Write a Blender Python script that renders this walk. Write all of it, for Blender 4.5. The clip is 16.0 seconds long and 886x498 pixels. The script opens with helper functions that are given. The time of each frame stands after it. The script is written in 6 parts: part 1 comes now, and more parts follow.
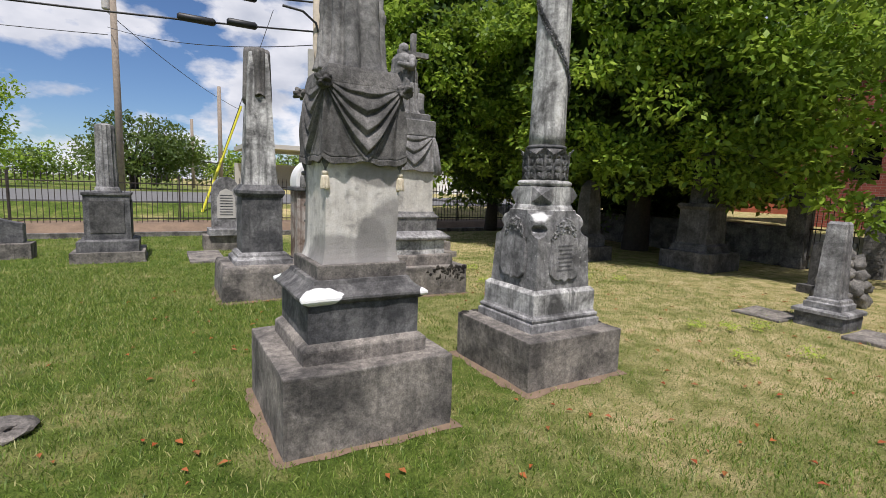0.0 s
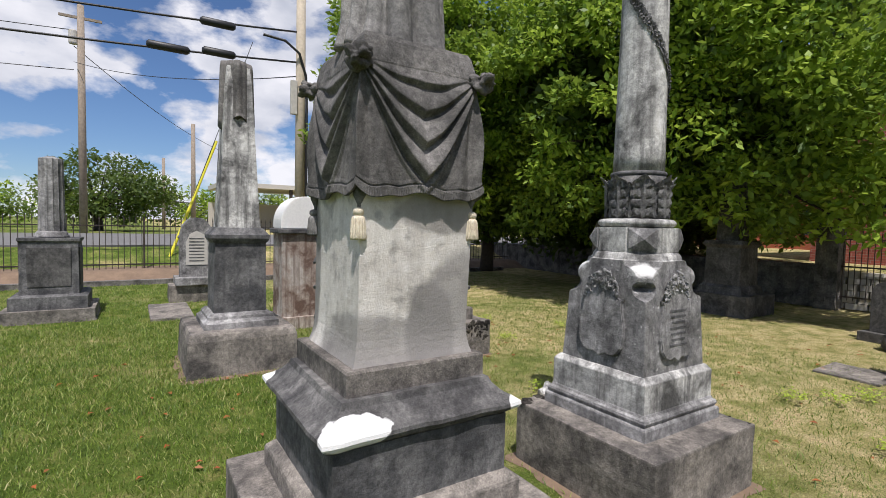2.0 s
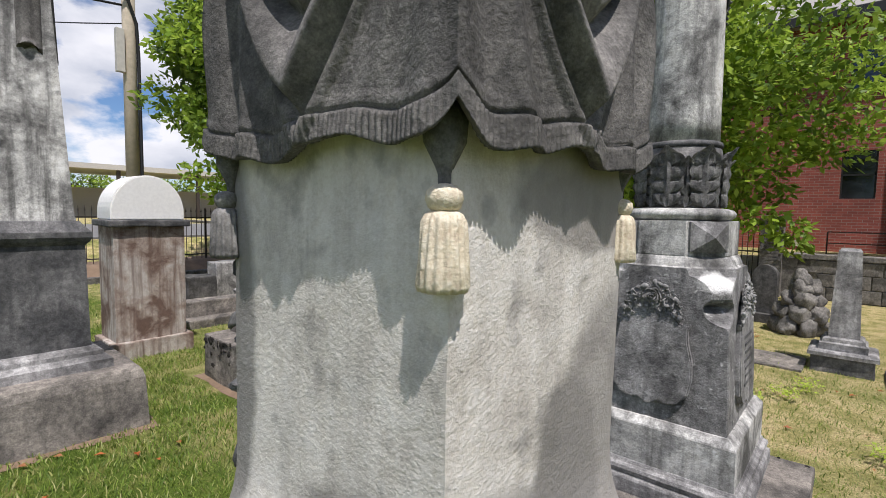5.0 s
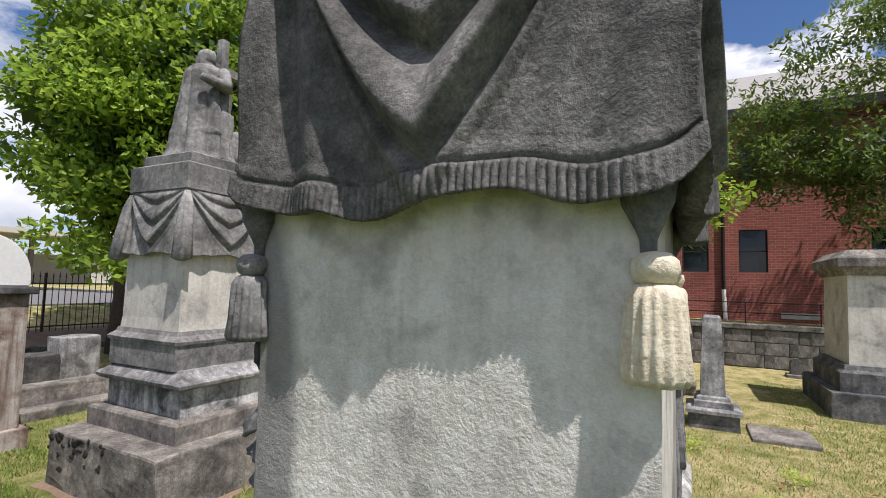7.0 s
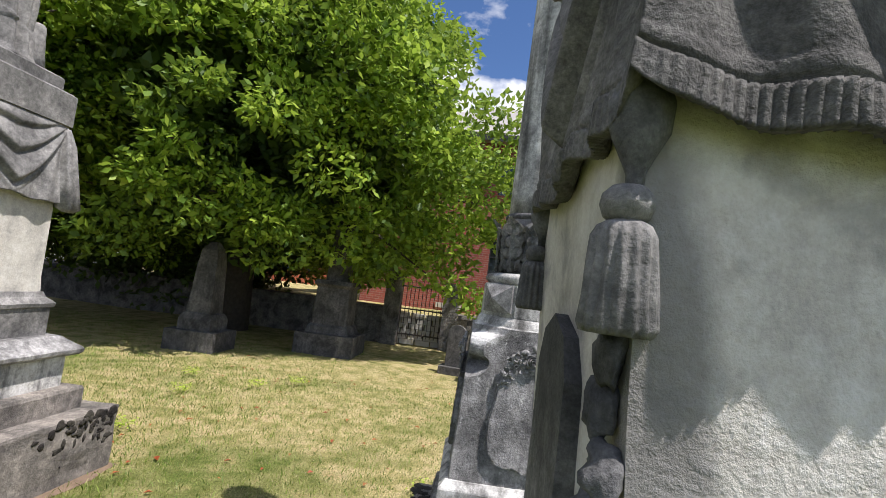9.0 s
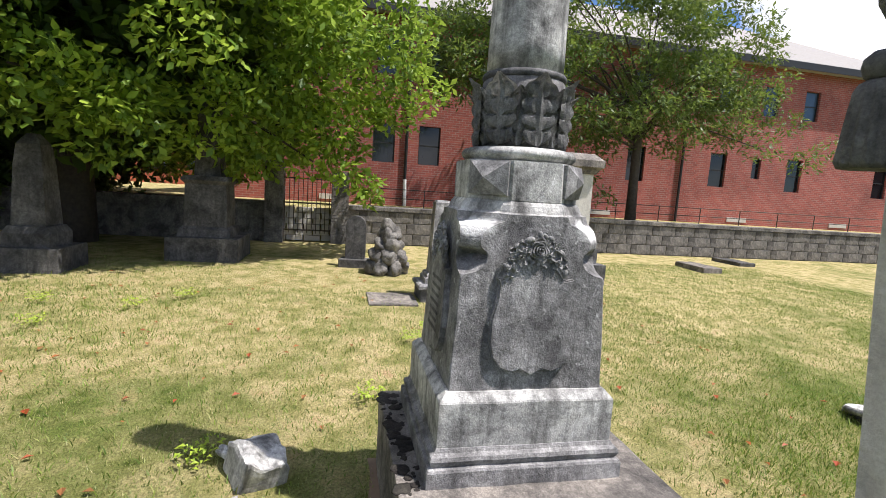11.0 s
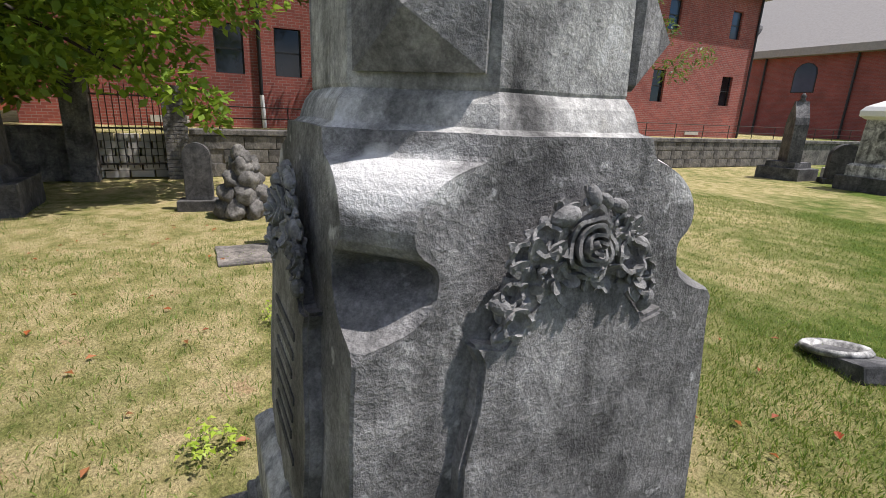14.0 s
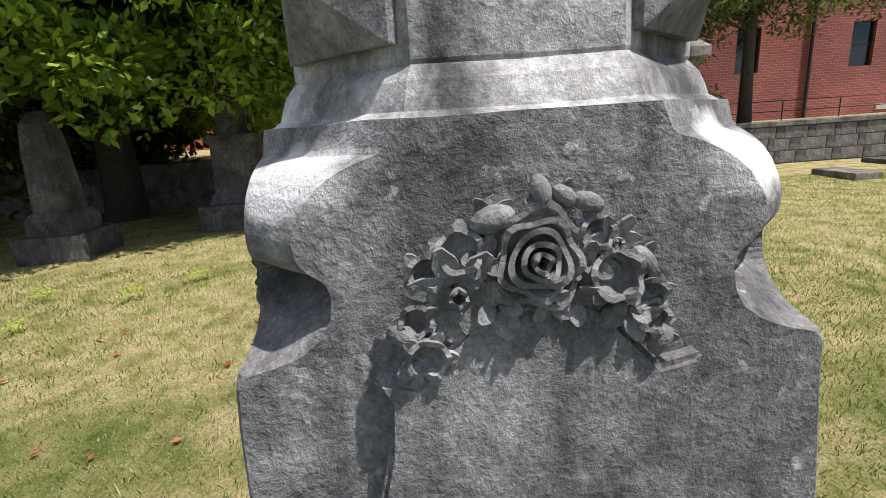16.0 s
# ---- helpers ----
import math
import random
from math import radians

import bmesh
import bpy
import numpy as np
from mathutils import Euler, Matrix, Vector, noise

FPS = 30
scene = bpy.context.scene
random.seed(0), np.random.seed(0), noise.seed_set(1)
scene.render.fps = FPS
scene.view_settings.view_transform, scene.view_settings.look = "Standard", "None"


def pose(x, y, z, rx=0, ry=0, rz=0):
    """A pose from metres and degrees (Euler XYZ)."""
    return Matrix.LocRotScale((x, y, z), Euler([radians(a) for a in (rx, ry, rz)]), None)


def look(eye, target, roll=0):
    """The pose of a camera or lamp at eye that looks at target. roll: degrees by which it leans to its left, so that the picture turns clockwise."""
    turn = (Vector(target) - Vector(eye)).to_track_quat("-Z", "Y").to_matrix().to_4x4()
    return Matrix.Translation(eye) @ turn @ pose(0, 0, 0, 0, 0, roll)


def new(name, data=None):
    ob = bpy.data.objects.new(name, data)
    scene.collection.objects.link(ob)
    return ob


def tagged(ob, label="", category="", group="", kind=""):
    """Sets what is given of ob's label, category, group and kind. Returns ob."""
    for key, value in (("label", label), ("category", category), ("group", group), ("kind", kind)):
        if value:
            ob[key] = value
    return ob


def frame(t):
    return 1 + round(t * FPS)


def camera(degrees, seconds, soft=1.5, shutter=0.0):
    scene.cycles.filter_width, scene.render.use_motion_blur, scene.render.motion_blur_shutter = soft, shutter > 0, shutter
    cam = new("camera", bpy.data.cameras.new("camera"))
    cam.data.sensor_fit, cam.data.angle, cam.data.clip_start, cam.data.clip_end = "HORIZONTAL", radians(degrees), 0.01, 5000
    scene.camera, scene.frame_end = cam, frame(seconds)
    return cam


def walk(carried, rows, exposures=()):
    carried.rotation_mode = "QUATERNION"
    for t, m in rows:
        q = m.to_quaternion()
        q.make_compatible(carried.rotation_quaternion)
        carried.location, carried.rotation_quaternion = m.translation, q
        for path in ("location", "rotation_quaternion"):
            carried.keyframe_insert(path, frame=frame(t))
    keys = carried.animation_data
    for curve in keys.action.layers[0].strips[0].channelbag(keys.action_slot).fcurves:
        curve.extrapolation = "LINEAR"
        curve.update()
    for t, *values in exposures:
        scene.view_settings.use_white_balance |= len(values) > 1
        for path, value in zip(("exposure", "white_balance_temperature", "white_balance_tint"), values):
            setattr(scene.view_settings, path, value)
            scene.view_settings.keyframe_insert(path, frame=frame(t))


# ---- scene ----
cam = camera(85.2, 16.0, soft=0.6)
EXPOSURE = [(0.0, -0.05, 6350, 15), (3.0, 0.0, 6350, 15), (5.5, 0.05, 6350, 15), (7.0, 0.18, 6350, 15), (8.0, 0.4, 6350, 15), (9.0, 0.42, 6350, 15), (11.5, 0.55, 6350, 15), (12.5, 0.45, 6350, 15), (13.5, 0.22, 6350, 15), (14.5, 0.12, 6350, 15), (15.5, 0.2, 6350, 15), (16.0, 0.28, 6350, 15)]
PATH = [
    (0, (-2.511, -2.863, 1.66), (-1.512, -1.149, 1.405), 2.0),
    (0.5, (-2.359, -2.503, 1.674), (-1.344, -0.792, 1.47), 1.7),
    (1, (-2.313, -2.183, 1.694), (-1.319, -0.454, 1.55), 1.4),
    (1.5, (-2.352, -1.796, 1.715), (-1.329, -0.08, 1.612), 1.2),
    (2, (-2.321, -1.467, 1.684), (-1.239, 0.213, 1.584), 1.3),
    (2.5, (-2.23, -1.141, 1.726), (-1.081, 0.492, 1.614), 1.6),
    (3, (-2.234, -0.875, 1.725), (-1.014, 0.706, 1.611), 2.1),
    (3.2, (-2.239, -0.738, 1.723), (-0.969, 0.803, 1.611), 2.0),
    (5.3, (-2.0, -0.065, 1.71), (-0.45, 1.19, 1.564), 1.3),
    (5.5, (-2.022, -0.049, 1.71), (-0.438, 1.164, 1.57), 1.6),
    (6, (-2.073, -0.024, 1.722), (-0.394, 1.059, 1.624), 2.2),
    (6.5, (-2.11, 0.029, 1.773), (-0.366, 1.006, 1.826), 1.5),
    (7, (-2.094, 0.236, 1.708), (-0.317, 1.142, 1.851), 1.5),
    (7.5, (-2.051, 0.416, 1.678), (-0.257, 1.292, 1.795), 3.1),
    (8, (-2.097, 0.624, 1.695), (-0.225, 1.323, 1.784), 4.9),
    (8.5, (-2.078, 0.772, 1.698), (-0.125, 1.19, 1.802), 5.4),
    (9, (-1.998, 0.921, 1.64), (-0.009, 1.052, 1.799), 7.2),
    (9.2, (-1.94, 0.959, 1.639), (0.054, 0.936, 1.795), 7.0),
    (11.3, (-1.331, 1.404, 1.566), (0.606, 0.999, 1.275), 3.0),
    (11.5, (-1.218, 1.426, 1.564), (0.723, 1.087, 1.224), 2.5),
    (12, (-0.983, 1.433, 1.543), (0.943, 1.079, 1.136), 2.1),
    (12.5, (-0.669, 1.472, 1.52), (1.21, 0.953, 1.074), 2.3),
    (13, (-0.442, 1.383, 1.492), (1.387, 0.763, 0.972), 1.7),
    (13.5, (-0.281, 1.159, 1.518), (1.504, 0.44, 0.973), 1.4),
    (14, (-0.19, 1.029, 1.509), (1.522, 0.153, 0.961), 2.4),
    (14.5, (-0.138, 0.905, 1.509), (1.547, -0.019, 0.955), 2.3),
    (15, (-0.113, 0.792, 1.477), (1.659, 0.046, 0.927), 1.2),
    (15.5, (-0.151, 0.763, 1.474), (1.733, 0.317, 0.969), -2.3),
    (16, (-0.166, 0.695, 1.48), (1.766, 0.635, 0.969), -3.9),
]
walk(cam, [(t, look(eye, target, roll)) for t, eye, target, roll in PATH], EXPOSURE)
# ---------------------------------------------------------------- light
SUN_AZ, SUN_EL = math.atan2(-0.464, -0.886), radians(64.6)
world = bpy.data.worlds.new("sky")
scene.world = world
world.use_nodes = True
wn, wl = world.node_tree.nodes, world.node_tree.links
wn.clear()
sky = wn.new("ShaderNodeTexSky")
sky.sky_type, sky.sun_disc = "NISHITA", False
sky.sun_elevation, sky.sun_rotation, sky.air_density, sky.dust_density, sky.ozone_density = SUN_EL, SUN_AZ, 1.0, 0.0, 4.0
wtc, wmap = wn.new("ShaderNodeTexCoord"), wn.new("ShaderNodeMapping")
wmap.inputs["Scale"].default_value = (1.0, 1.0, 1.9)
wmap.inputs["Location"].default_value = (0.62, 0.1, 0.2)
wl.new(wtc.outputs["Generated"], wmap.inputs["Vector"])
wcl, wsh = wn.new("ShaderNodeTexNoise"), wn.new("ShaderNodeTexNoise")
for tex_, sc_, de_, ro_ in ((wcl, 4.2, 12, 0.55), (wsh, 5.5, 8, 0.5)):
    tex_.inputs["Scale"].default_value, tex_.inputs["Detail"].default_value, tex_.inputs["Roughness"].default_value = sc_, de_, ro_
    wl.new(wmap.outputs["Vector"], tex_.inputs["Vector"])
wramp, wbody = wn.new("ShaderNodeValToRGB"), wn.new("ShaderNodeValToRGB")
for r_, p0, p1, c0_, c1_ in ((wramp, 0.47, 0.55, (0, 0, 0, 1), (0.97, 0.97, 0.97, 1)), (wbody, 0.34, 0.58, (7.2, 7.7, 8.6, 1), (12.2, 12.3, 12.5, 1))):
    r_.color_ramp.elements[0].position, r_.color_ramp.elements[1].position = p0, p1
    r_.color_ramp.elements[0].color, r_.color_ramp.elements[1].color = c0_, c1_
wmix, wbg, wout = wn.new("ShaderNodeMix"), wn.new("ShaderNodeBackground"), wn.new("ShaderNodeOutputWorld")
wmix.data_type = "RGBA"
wbg.inputs["Strength"].default_value = 0.078
wl.new(wcl.outputs["Fac"], wramp.inputs["Fac"])
wl.new(wsh.outputs["Fac"], wbody.inputs["Fac"])
wl.new(wramp.outputs["Color"], wmix.inputs["Factor"])
wdeep = wn.new("ShaderNodeMix")
wdeep.data_type, wdeep.blend_type = "RGBA", "MULTIPLY"
wdeep.inputs["Factor"].default_value, wdeep.inputs["B"].default_value = 1.0, (0.92, 1.06, 1.24, 1)
wl.new(sky.outputs["Color"], wdeep.inputs["A"])
wl.new(wdeep.outputs["Result"], wmix.inputs["A"])
wl.new(wbody.outputs["Color"], wmix.inputs["B"])
wl.new(wmix.outputs["Result"], wbg.inputs["Color"])
wl.new(wbg.outputs["Background"], wout.inputs["Surface"])
sun = new("sun", bpy.data.lights.new("sun", "SUN"))
sun.data.energy, sun.data.angle, sun.data.color = 5.0, radians(0.53), (1.0, 0.96, 0.9)
sun.matrix_world = look((0, 0, 30), (0.464 * math.cos(SUN_EL), 0.886 * math.cos(SUN_EL), 30 - math.sin(SUN_EL)))


# ---------------------------------------------------------------- materials
def material(name):
    m = bpy.data.materials.new(name)
    m.use_nodes = True
    n, l = m.node_tree.nodes, m.node_tree.links
    b = n["Principled BSDF"]
    return m, n, l, b


def noise_node(n, l, vec, scale, detail=5, rough=0.55, dist=0.0):
    t = n.new("ShaderNodeTexNoise")
    t.inputs["Scale"].default_value, t.inputs["Detail"].default_value = scale, detail
    t.inputs["Roughness"].default_value, t.inputs["Distortion"].default_value = rough, dist
    l.new(vec, t.inputs["Vector"])
    return t.outputs["Fac"]


def ramp(n, l, fac, stops):
    r = n.new("ShaderNodeValToRGB")
    els = r.color_ramp.elements
    while len(els) < len(stops):
        els.new(0.5)
    for e, (p, c) in zip(els, stops):
        e.position, e.color = p, (*c, 1) if len(c) == 3 else c
    l.new(fac, r.inputs["Fac"])
    return r.outputs["Color"]


def mixed(n, l, fac, a, b, mode="MIX"):
    x = n.new("ShaderNodeMix")
    x.data_type, x.blend_type = "RGBA", mode
    for key, v in (("Factor", fac), ("A", a), ("B", b)):
        if isinstance(v, (int, float)):
            x.inputs[key].default_value = v
        elif isinstance(v, tuple):
            x.inputs[key].default_value = (*v, 1)
        else:
            l.new(v, x.inputs[key])
    return x.outputs["Result"]


def coords(n, l, scale=(1, 1, 1)):
    tc, mp = n.new("ShaderNodeTexCoord"), n.new("ShaderNodeMapping")
    mp.inputs["Scale"].default_value = scale
    l.new(tc.outputs["Object"], mp.inputs["Vector"])
    return mp.outputs["Vector"]


def relief(n, l, b, heights):
    last = None
    for h, strength, distance in heights:
        p = n.new("ShaderNodeBump")
        p.inputs["Strength"].default_value, p.inputs["Distance"].default_value = strength, distance
        l.new(h, p.inputs["Height"])
        if last:
            l.new(last, p.inputs["Normal"])
        last = p.outputs["Normal"]
    l.new(last, b.inputs["Normal"])


def stone(name, pale, mid, dark, lo=0.40, hi=0.62, streak=0.5, grain=0.25, rough=0.85, bump=0.5, soot=None):
    """Weathered stone: pale body, grey stain in large patches, vertical runs, fine grain."""
    m, n, l, b = material(name)
    v = coords(n, l)
    big = noise_node(n, l, v, 3.2, 6, 0.62, 0.4)
    runs = noise_node(n, l, coords(n, l, (16, 16, 0.9)), 1.0, 4, 0.6)
    fine = noise_node(n, l, v, 85, 4, 0.7)
    speck = noise_node(n, l, v, 24, 6, 0.7)
    pits = noise_node(n, l, v, 210, 3, 0.7)
    col = ramp(n, l, big, [(lo, pale), ((lo + hi) / 2, mid), (hi, dark)])
    col = mixed(n, l, mixed(n, l, streak, (0, 0, 0), ramp(n, l, runs, [(0.46, (0, 0, 0)), (0.68, (1, 1, 1))])), col, dark)
    if soot:
        col = mixed(n, l, ramp(n, l, speck, [(0.52, (0, 0, 0)), (0.62, (0.8, 0.8, 0.8))]), col, soot)
    col = mixed(n, l, grain, col, ramp(n, l, fine, [(0.3, (0.12, 0.12, 0.12)), (0.7, (0.85, 0.85, 0.83))]), "OVERLAY")
    col = mixed(n, l, 0.45 if grain > 0.25 else 0.16, col, ramp(n, l, speck, [(0.36, (0.14, 0.14, 0.14)), (0.64, (0.84, 0.84, 0.83))]), "OVERLAY")
    col = mixed(n, l, grain * 0.7, col, ramp(n, l, pits, [(0.36, (0.08, 0.08, 0.08)), (0.64, (0.86, 0.86, 0.85))]), "OVERLAY")
    l.new(col, b.inputs["Base Color"])
    b.inputs["Roughness"].default_value = rough
    b.inputs["Specular IOR Level"].default_value = 0.3
    relief(n, l, b, [(speck, bump * 0.5, 0.012), (fine, bump, 0.005), (pits, bump * 0.6, 0.002)])
    return m


def plain(name, colour, rough=0.6, metal=0.0, var=0.25, scale=12, bump=0.15):
    m, n, l, b = material(name)
    v = coords(n, l)
    f = noise_node(n, l, v, scale, 6, 0.6)
    g = noise_node(n, l, v, scale * 9, 3, 0.6)
    k = tuple(c * (1 - var) for c in colour)
    col = mixed(n, l, 0.3, ramp(n, l, f, [(0.35, k), (0.65, colour)]), ramp(n, l, g, [(0.35, k), (0.65, colour)]))
    l.new(col, b.inputs["Base Color"])
    b.inputs["Roughness"].default_value, b.inputs["Metallic"].default_value = rough, metal
    relief(n, l, b, [(g, bump, 0.004)])
    return m


def leaf_material(name, shades, translucent=0.35, patch=None):
    m, n, l, b = material(name)
    geo = n.new("ShaderNodeNewGeometry")
    col = ramp(n, l, geo.outputs["Random Per Island"], [(i / (len(shades) - 1), c) for i, c in enumerate(shades)])
    if patch:
        v = coords(n, l)
        col = mixed(n, l, ramp(n, l, noise_node(n, l, v, 1.7, 6, 0.65, 0.4), [(0.46, (0, 0, 0)), (0.56, (0.85, 0.85, 0.85))]), col, patch[0])
        col = mixed(n, l, ramp(n, l, noise_node(n, l, v, 2.3, 5, 0.6, 0.8), [(0.60, (0, 0, 0)), (0.68, (0.7, 0.7, 0.7))]), col, patch[1])
    l.new(col, b.inputs["Base Color"])
    b.inputs["Roughness"].default_value = 0.5
    b.inputs["Specular IOR Level"].default_value = 0.35
    tr, mx = n.new("ShaderNodeBsdfTranslucent"), n.new("ShaderNodeMixShader")
    l.new(mixed(n, l, 0.5, col, (0.42, 0.55, 0.08)), tr.inputs["Color"])
    mx.inputs["Fac"].default_value = translucent
    l.new(b.outputs["BSDF"], mx.inputs[1])
    l.new(tr.outputs["BSDF"], mx.inputs[2])
    l.new(mx.outputs["Shader"], n["Material Output"].inputs["Surface"])
    return m


def brick_material(name, a, c, mortar, size=0.215):
    m, n, l, b = material(name)
    tc = n.new("ShaderNodeTexCoord")
    sep, com = n.new("ShaderNodeSeparateXYZ"), n.new("ShaderNodeCombineXYZ")
    add = n.new("ShaderNodeMath")
    l.new(tc.outputs["Object"], sep.inputs["Vector"])
    l.new(sep.outputs["X"], add.inputs[0])
    l.new(sep.outputs["Y"], add.inputs[1])
    l.new(add.outputs["Value"], com.inputs["X"])
    l.new(sep.outputs["Z"], com.inputs["Y"])
    t = n.new("ShaderNodeTexBrick")
    t.inputs["Scale"].default_value = 1.0
    t.inputs["Brick Width"].default_value, t.inputs["Row Height"].default_value, t.inputs["Mortar Size"].default_value = size, 0.075, 0.006
    for k, v in (("Color1", a), ("Color2", c), ("Mortar", mortar)):
        t.inputs[k].default_value = (*v, 1)
    l.new(com.outputs["Vector"], t.inputs["Vector"])
    big = noise_node(n, l, tc.outputs["Object"], 0.9, 6, 0.6)
    col = mixed(n, l, 0.45, t.outputs["Color"], ramp(n, l, big, [(0.3, (0.25, 0.22, 0.22)), (0.7, (0.75, 0.72, 0.7))]), "OVERLAY")
    l.new(col, b.inputs["Base Color"])
    b.inputs["Roughness"].default_value = 0.85
    fine = noise_node(n, l, tc.outputs["Object"], 60, 3)
    relief(n, l, b, [(t.outputs["Fac"], -0.6, 0.008), (fine, 0.2, 0.004)])
    return m


def grass_ground():
    m, n, l, b = material("lawn_soil")
    v = coords(n, l)
    big = noise_node(n, l, v, 0.55, 5, 0.6, 0.3)
    mid = noise_node(n, l, v, 3.5, 6, 0.65)
    fine = noise_node(n, l, coords(n, l, (1, 1, 0.2)), 55, 5, 0.75)
    sep = n.new("ShaderNodeSeparateXYZ")
    l.new(v, sep.inputs["Vector"])
    mp = n.new("ShaderNodeMapRange")
    mp.inputs["From Min"].default_value, mp.inputs["From Max"].default_value = -1.5, 2.8
    mp.inputs["To Min"].default_value, mp.inputs["To Max"].default_value = 0.0, 0.30
    south, low, slant = n.new("ShaderNodeMath"), n.new("ShaderNodeMath"), n.new("ShaderNodeMath")
    south.operation, low.operation, slant.operation = "ADD", "MINIMUM", "MULTIPLY_ADD"
    south.inputs[1].default_value, low.inputs[1].default_value, slant.inputs[1].default_value = 0.5, 0.0, 0.5
    l.new(sep.outputs["Y"], south.inputs[0])
    l.new(south.outputs["Value"], low.inputs[0])
    l.new(low.outputs["Value"], slant.inputs[0])
    l.new(sep.outputs["X"], slant.inputs[2])
    l.new(slant.outputs["Value"], mp.inputs["Value"])
    ad = n.new("ShaderNodeMath")
    l.new(big, ad.inputs[0])
    l.new(mp.outputs["Result"], ad.inputs[1])
    green = ramp(n, l, mid, [(0.3, (0.05, 0.085, 0.014)), (0.52, (0.105, 0.15, 0.028)), (0.72, (0.25, 0.23, 0.085))])
    dry = ramp(n, l, mid, [(0.3, (0.15, 0.17, 0.045)), (0.46, (0.36, 0.31, 0.14)), (0.58, (0.52, 0.42, 0.24)), (0.70, (0.46, 0.32, 0.19)), (0.82, (0.27, 0.17, 0.09))])
    col = mixed(n, l, ramp(n, l, ad.outputs["Value"], [(0.52, (0, 0, 0)), (0.78, (0.9, 0.9, 0.9))]), green, dry)
    col = mixed(n, l, 0.65, col, ramp(n, l, fine, [(0.32, (0.12, 0.12, 0.09)), (0.66, (0.88, 0.88, 0.82))]), "OVERLAY")
    l.new(col, b.inputs["Base Color"])
    b.inputs["Roughness"].default_value = 0.95
    b.inputs["Specular IOR Level"].default_value = 0.1
    relief(n, l, b, [(mid, 0.4, 0.05), (fine, 0.9, 0.03)])
    return m


M_BASE = stone("weathered_limestone", (0.285, 0.255, 0.225), (0.18, 0.162, 0.146), (0.075, 0.069, 0.064), 0.38, 0.66, 0.4, 0.4, 0.9, 0.7)
M_GREY = stone("grey_marble", (0.40, 0.39, 0.385), (0.235, 0.229, 0.226), (0.085, 0.082, 0.082), 0.36, 0.66, 0.6, 0.34, 0.75, 0.75)
M_SCROLL = stone("bleached_grey_marble", (0.36, 0.35, 0.345), (0.215, 0.21, 0.207), (0.08, 0.078, 0.078), 0.36, 0.66, 0.6, 0.36, 0.75, 0.85)
M_DARK = stone("sooty_marble", (0.19, 0.185, 0.185), (0.12, 0.118, 0.118), (0.055, 0.055, 0.058), 0.36, 0.62, 0.6, 0.35, 0.8, 0.6)
M_CLOTH = stone("sooty_carved_drapery", (0.20, 0.188, 0.178), (0.132, 0.125, 0.118), (0.066, 0.063, 0.06), 0.36, 0.66, 0.4, 0.38, 0.85, 0.7)
M_FIGURE = stone("weathered_figure_marble", (0.29, 0.28, 0.268), (0.20, 0.193, 0.186), (0.10, 0.097, 0.094), 0.36, 0.64, 0.45, 0.32, 0.85, 0.5)
M_FLOWER = stone("carved_flower_marble", (0.38, 0.375, 0.365), (0.28, 0.275, 0.27), (0.14, 0.137, 0.135), 0.36, 0.66, 0.2, 0.3, 0.8, 0.5)
M_WHITE = stone("white_marble", (0.62, 0.59, 0.53), (0.52, 0.49, 0.44), (0.28, 0.265, 0.245), 0.40, 0.70, 0.30, 0.2, 0.6, 0.35)

def tone_spot(mat, centre, radius, squash, tone=(0.13, 0.125, 0.12), ragged=0.28, fine=14):
    """A spot of another tone, soot and bleaching among them, with its own shape on a stone."""
    n, l = mat.node_tree.nodes, mat.node_tree.links
    b = n["Principled BSDF"]
    src = b.inputs["Base Color"].links[0].from_socket
    tc, mp, g = n.new("ShaderNodeTexCoord"), n.new("ShaderNodeMapping"), n.new("ShaderNodeTexGradient")
    mp.inputs["Location"].default_value = [-c / (radius * q) for c, q in zip(centre, squash)]
    mp.inputs["Scale"].default_value = [1 / (radius * q) for q in squash]
    g.gradient_type = "SPHERICAL"
    l.new(tc.outputs["Object"], mp.inputs["Vector"])
    wob = n.new("ShaderNodeTexNoise")
    wob.inputs["Scale"].default_value, wob.inputs["Detail"].default_value = fine, 6
    l.new(tc.outputs["Object"], wob.inputs["Vector"])
    ad = n.new("ShaderNodeMath")
    ad.operation = "MULTIPLY_ADD"
    l.new(wob.outputs["Fac"], ad.inputs[0])
    ad.inputs[1].default_value = ragged
    l.new(mp.outputs["Vector"], g.inputs["Vector"])
    l.new(g.outputs["Fac"], ad.inputs[2])
    lo_ = 0.02 + ragged / 2
    hard = 0.18 if ragged < 0.4 else 0.06 if ragged < 0.7 else 0.3
    top_ = 0.72 if ragged < 0.4 else 0.97
    f = ramp(n, l, ad.outputs["Value"], [(lo_ + (0.12 if ragged > 0.4 else 0), (0, 0, 0)), (lo_ + hard + (0.12 if ragged > 0.4 else 0), (top_,) * 3), (0.9, (min(1, top_ + 0.1),) * 3)])
    l.new(mixed(n, l, f, src, tone), b.inputs["Base Color"])


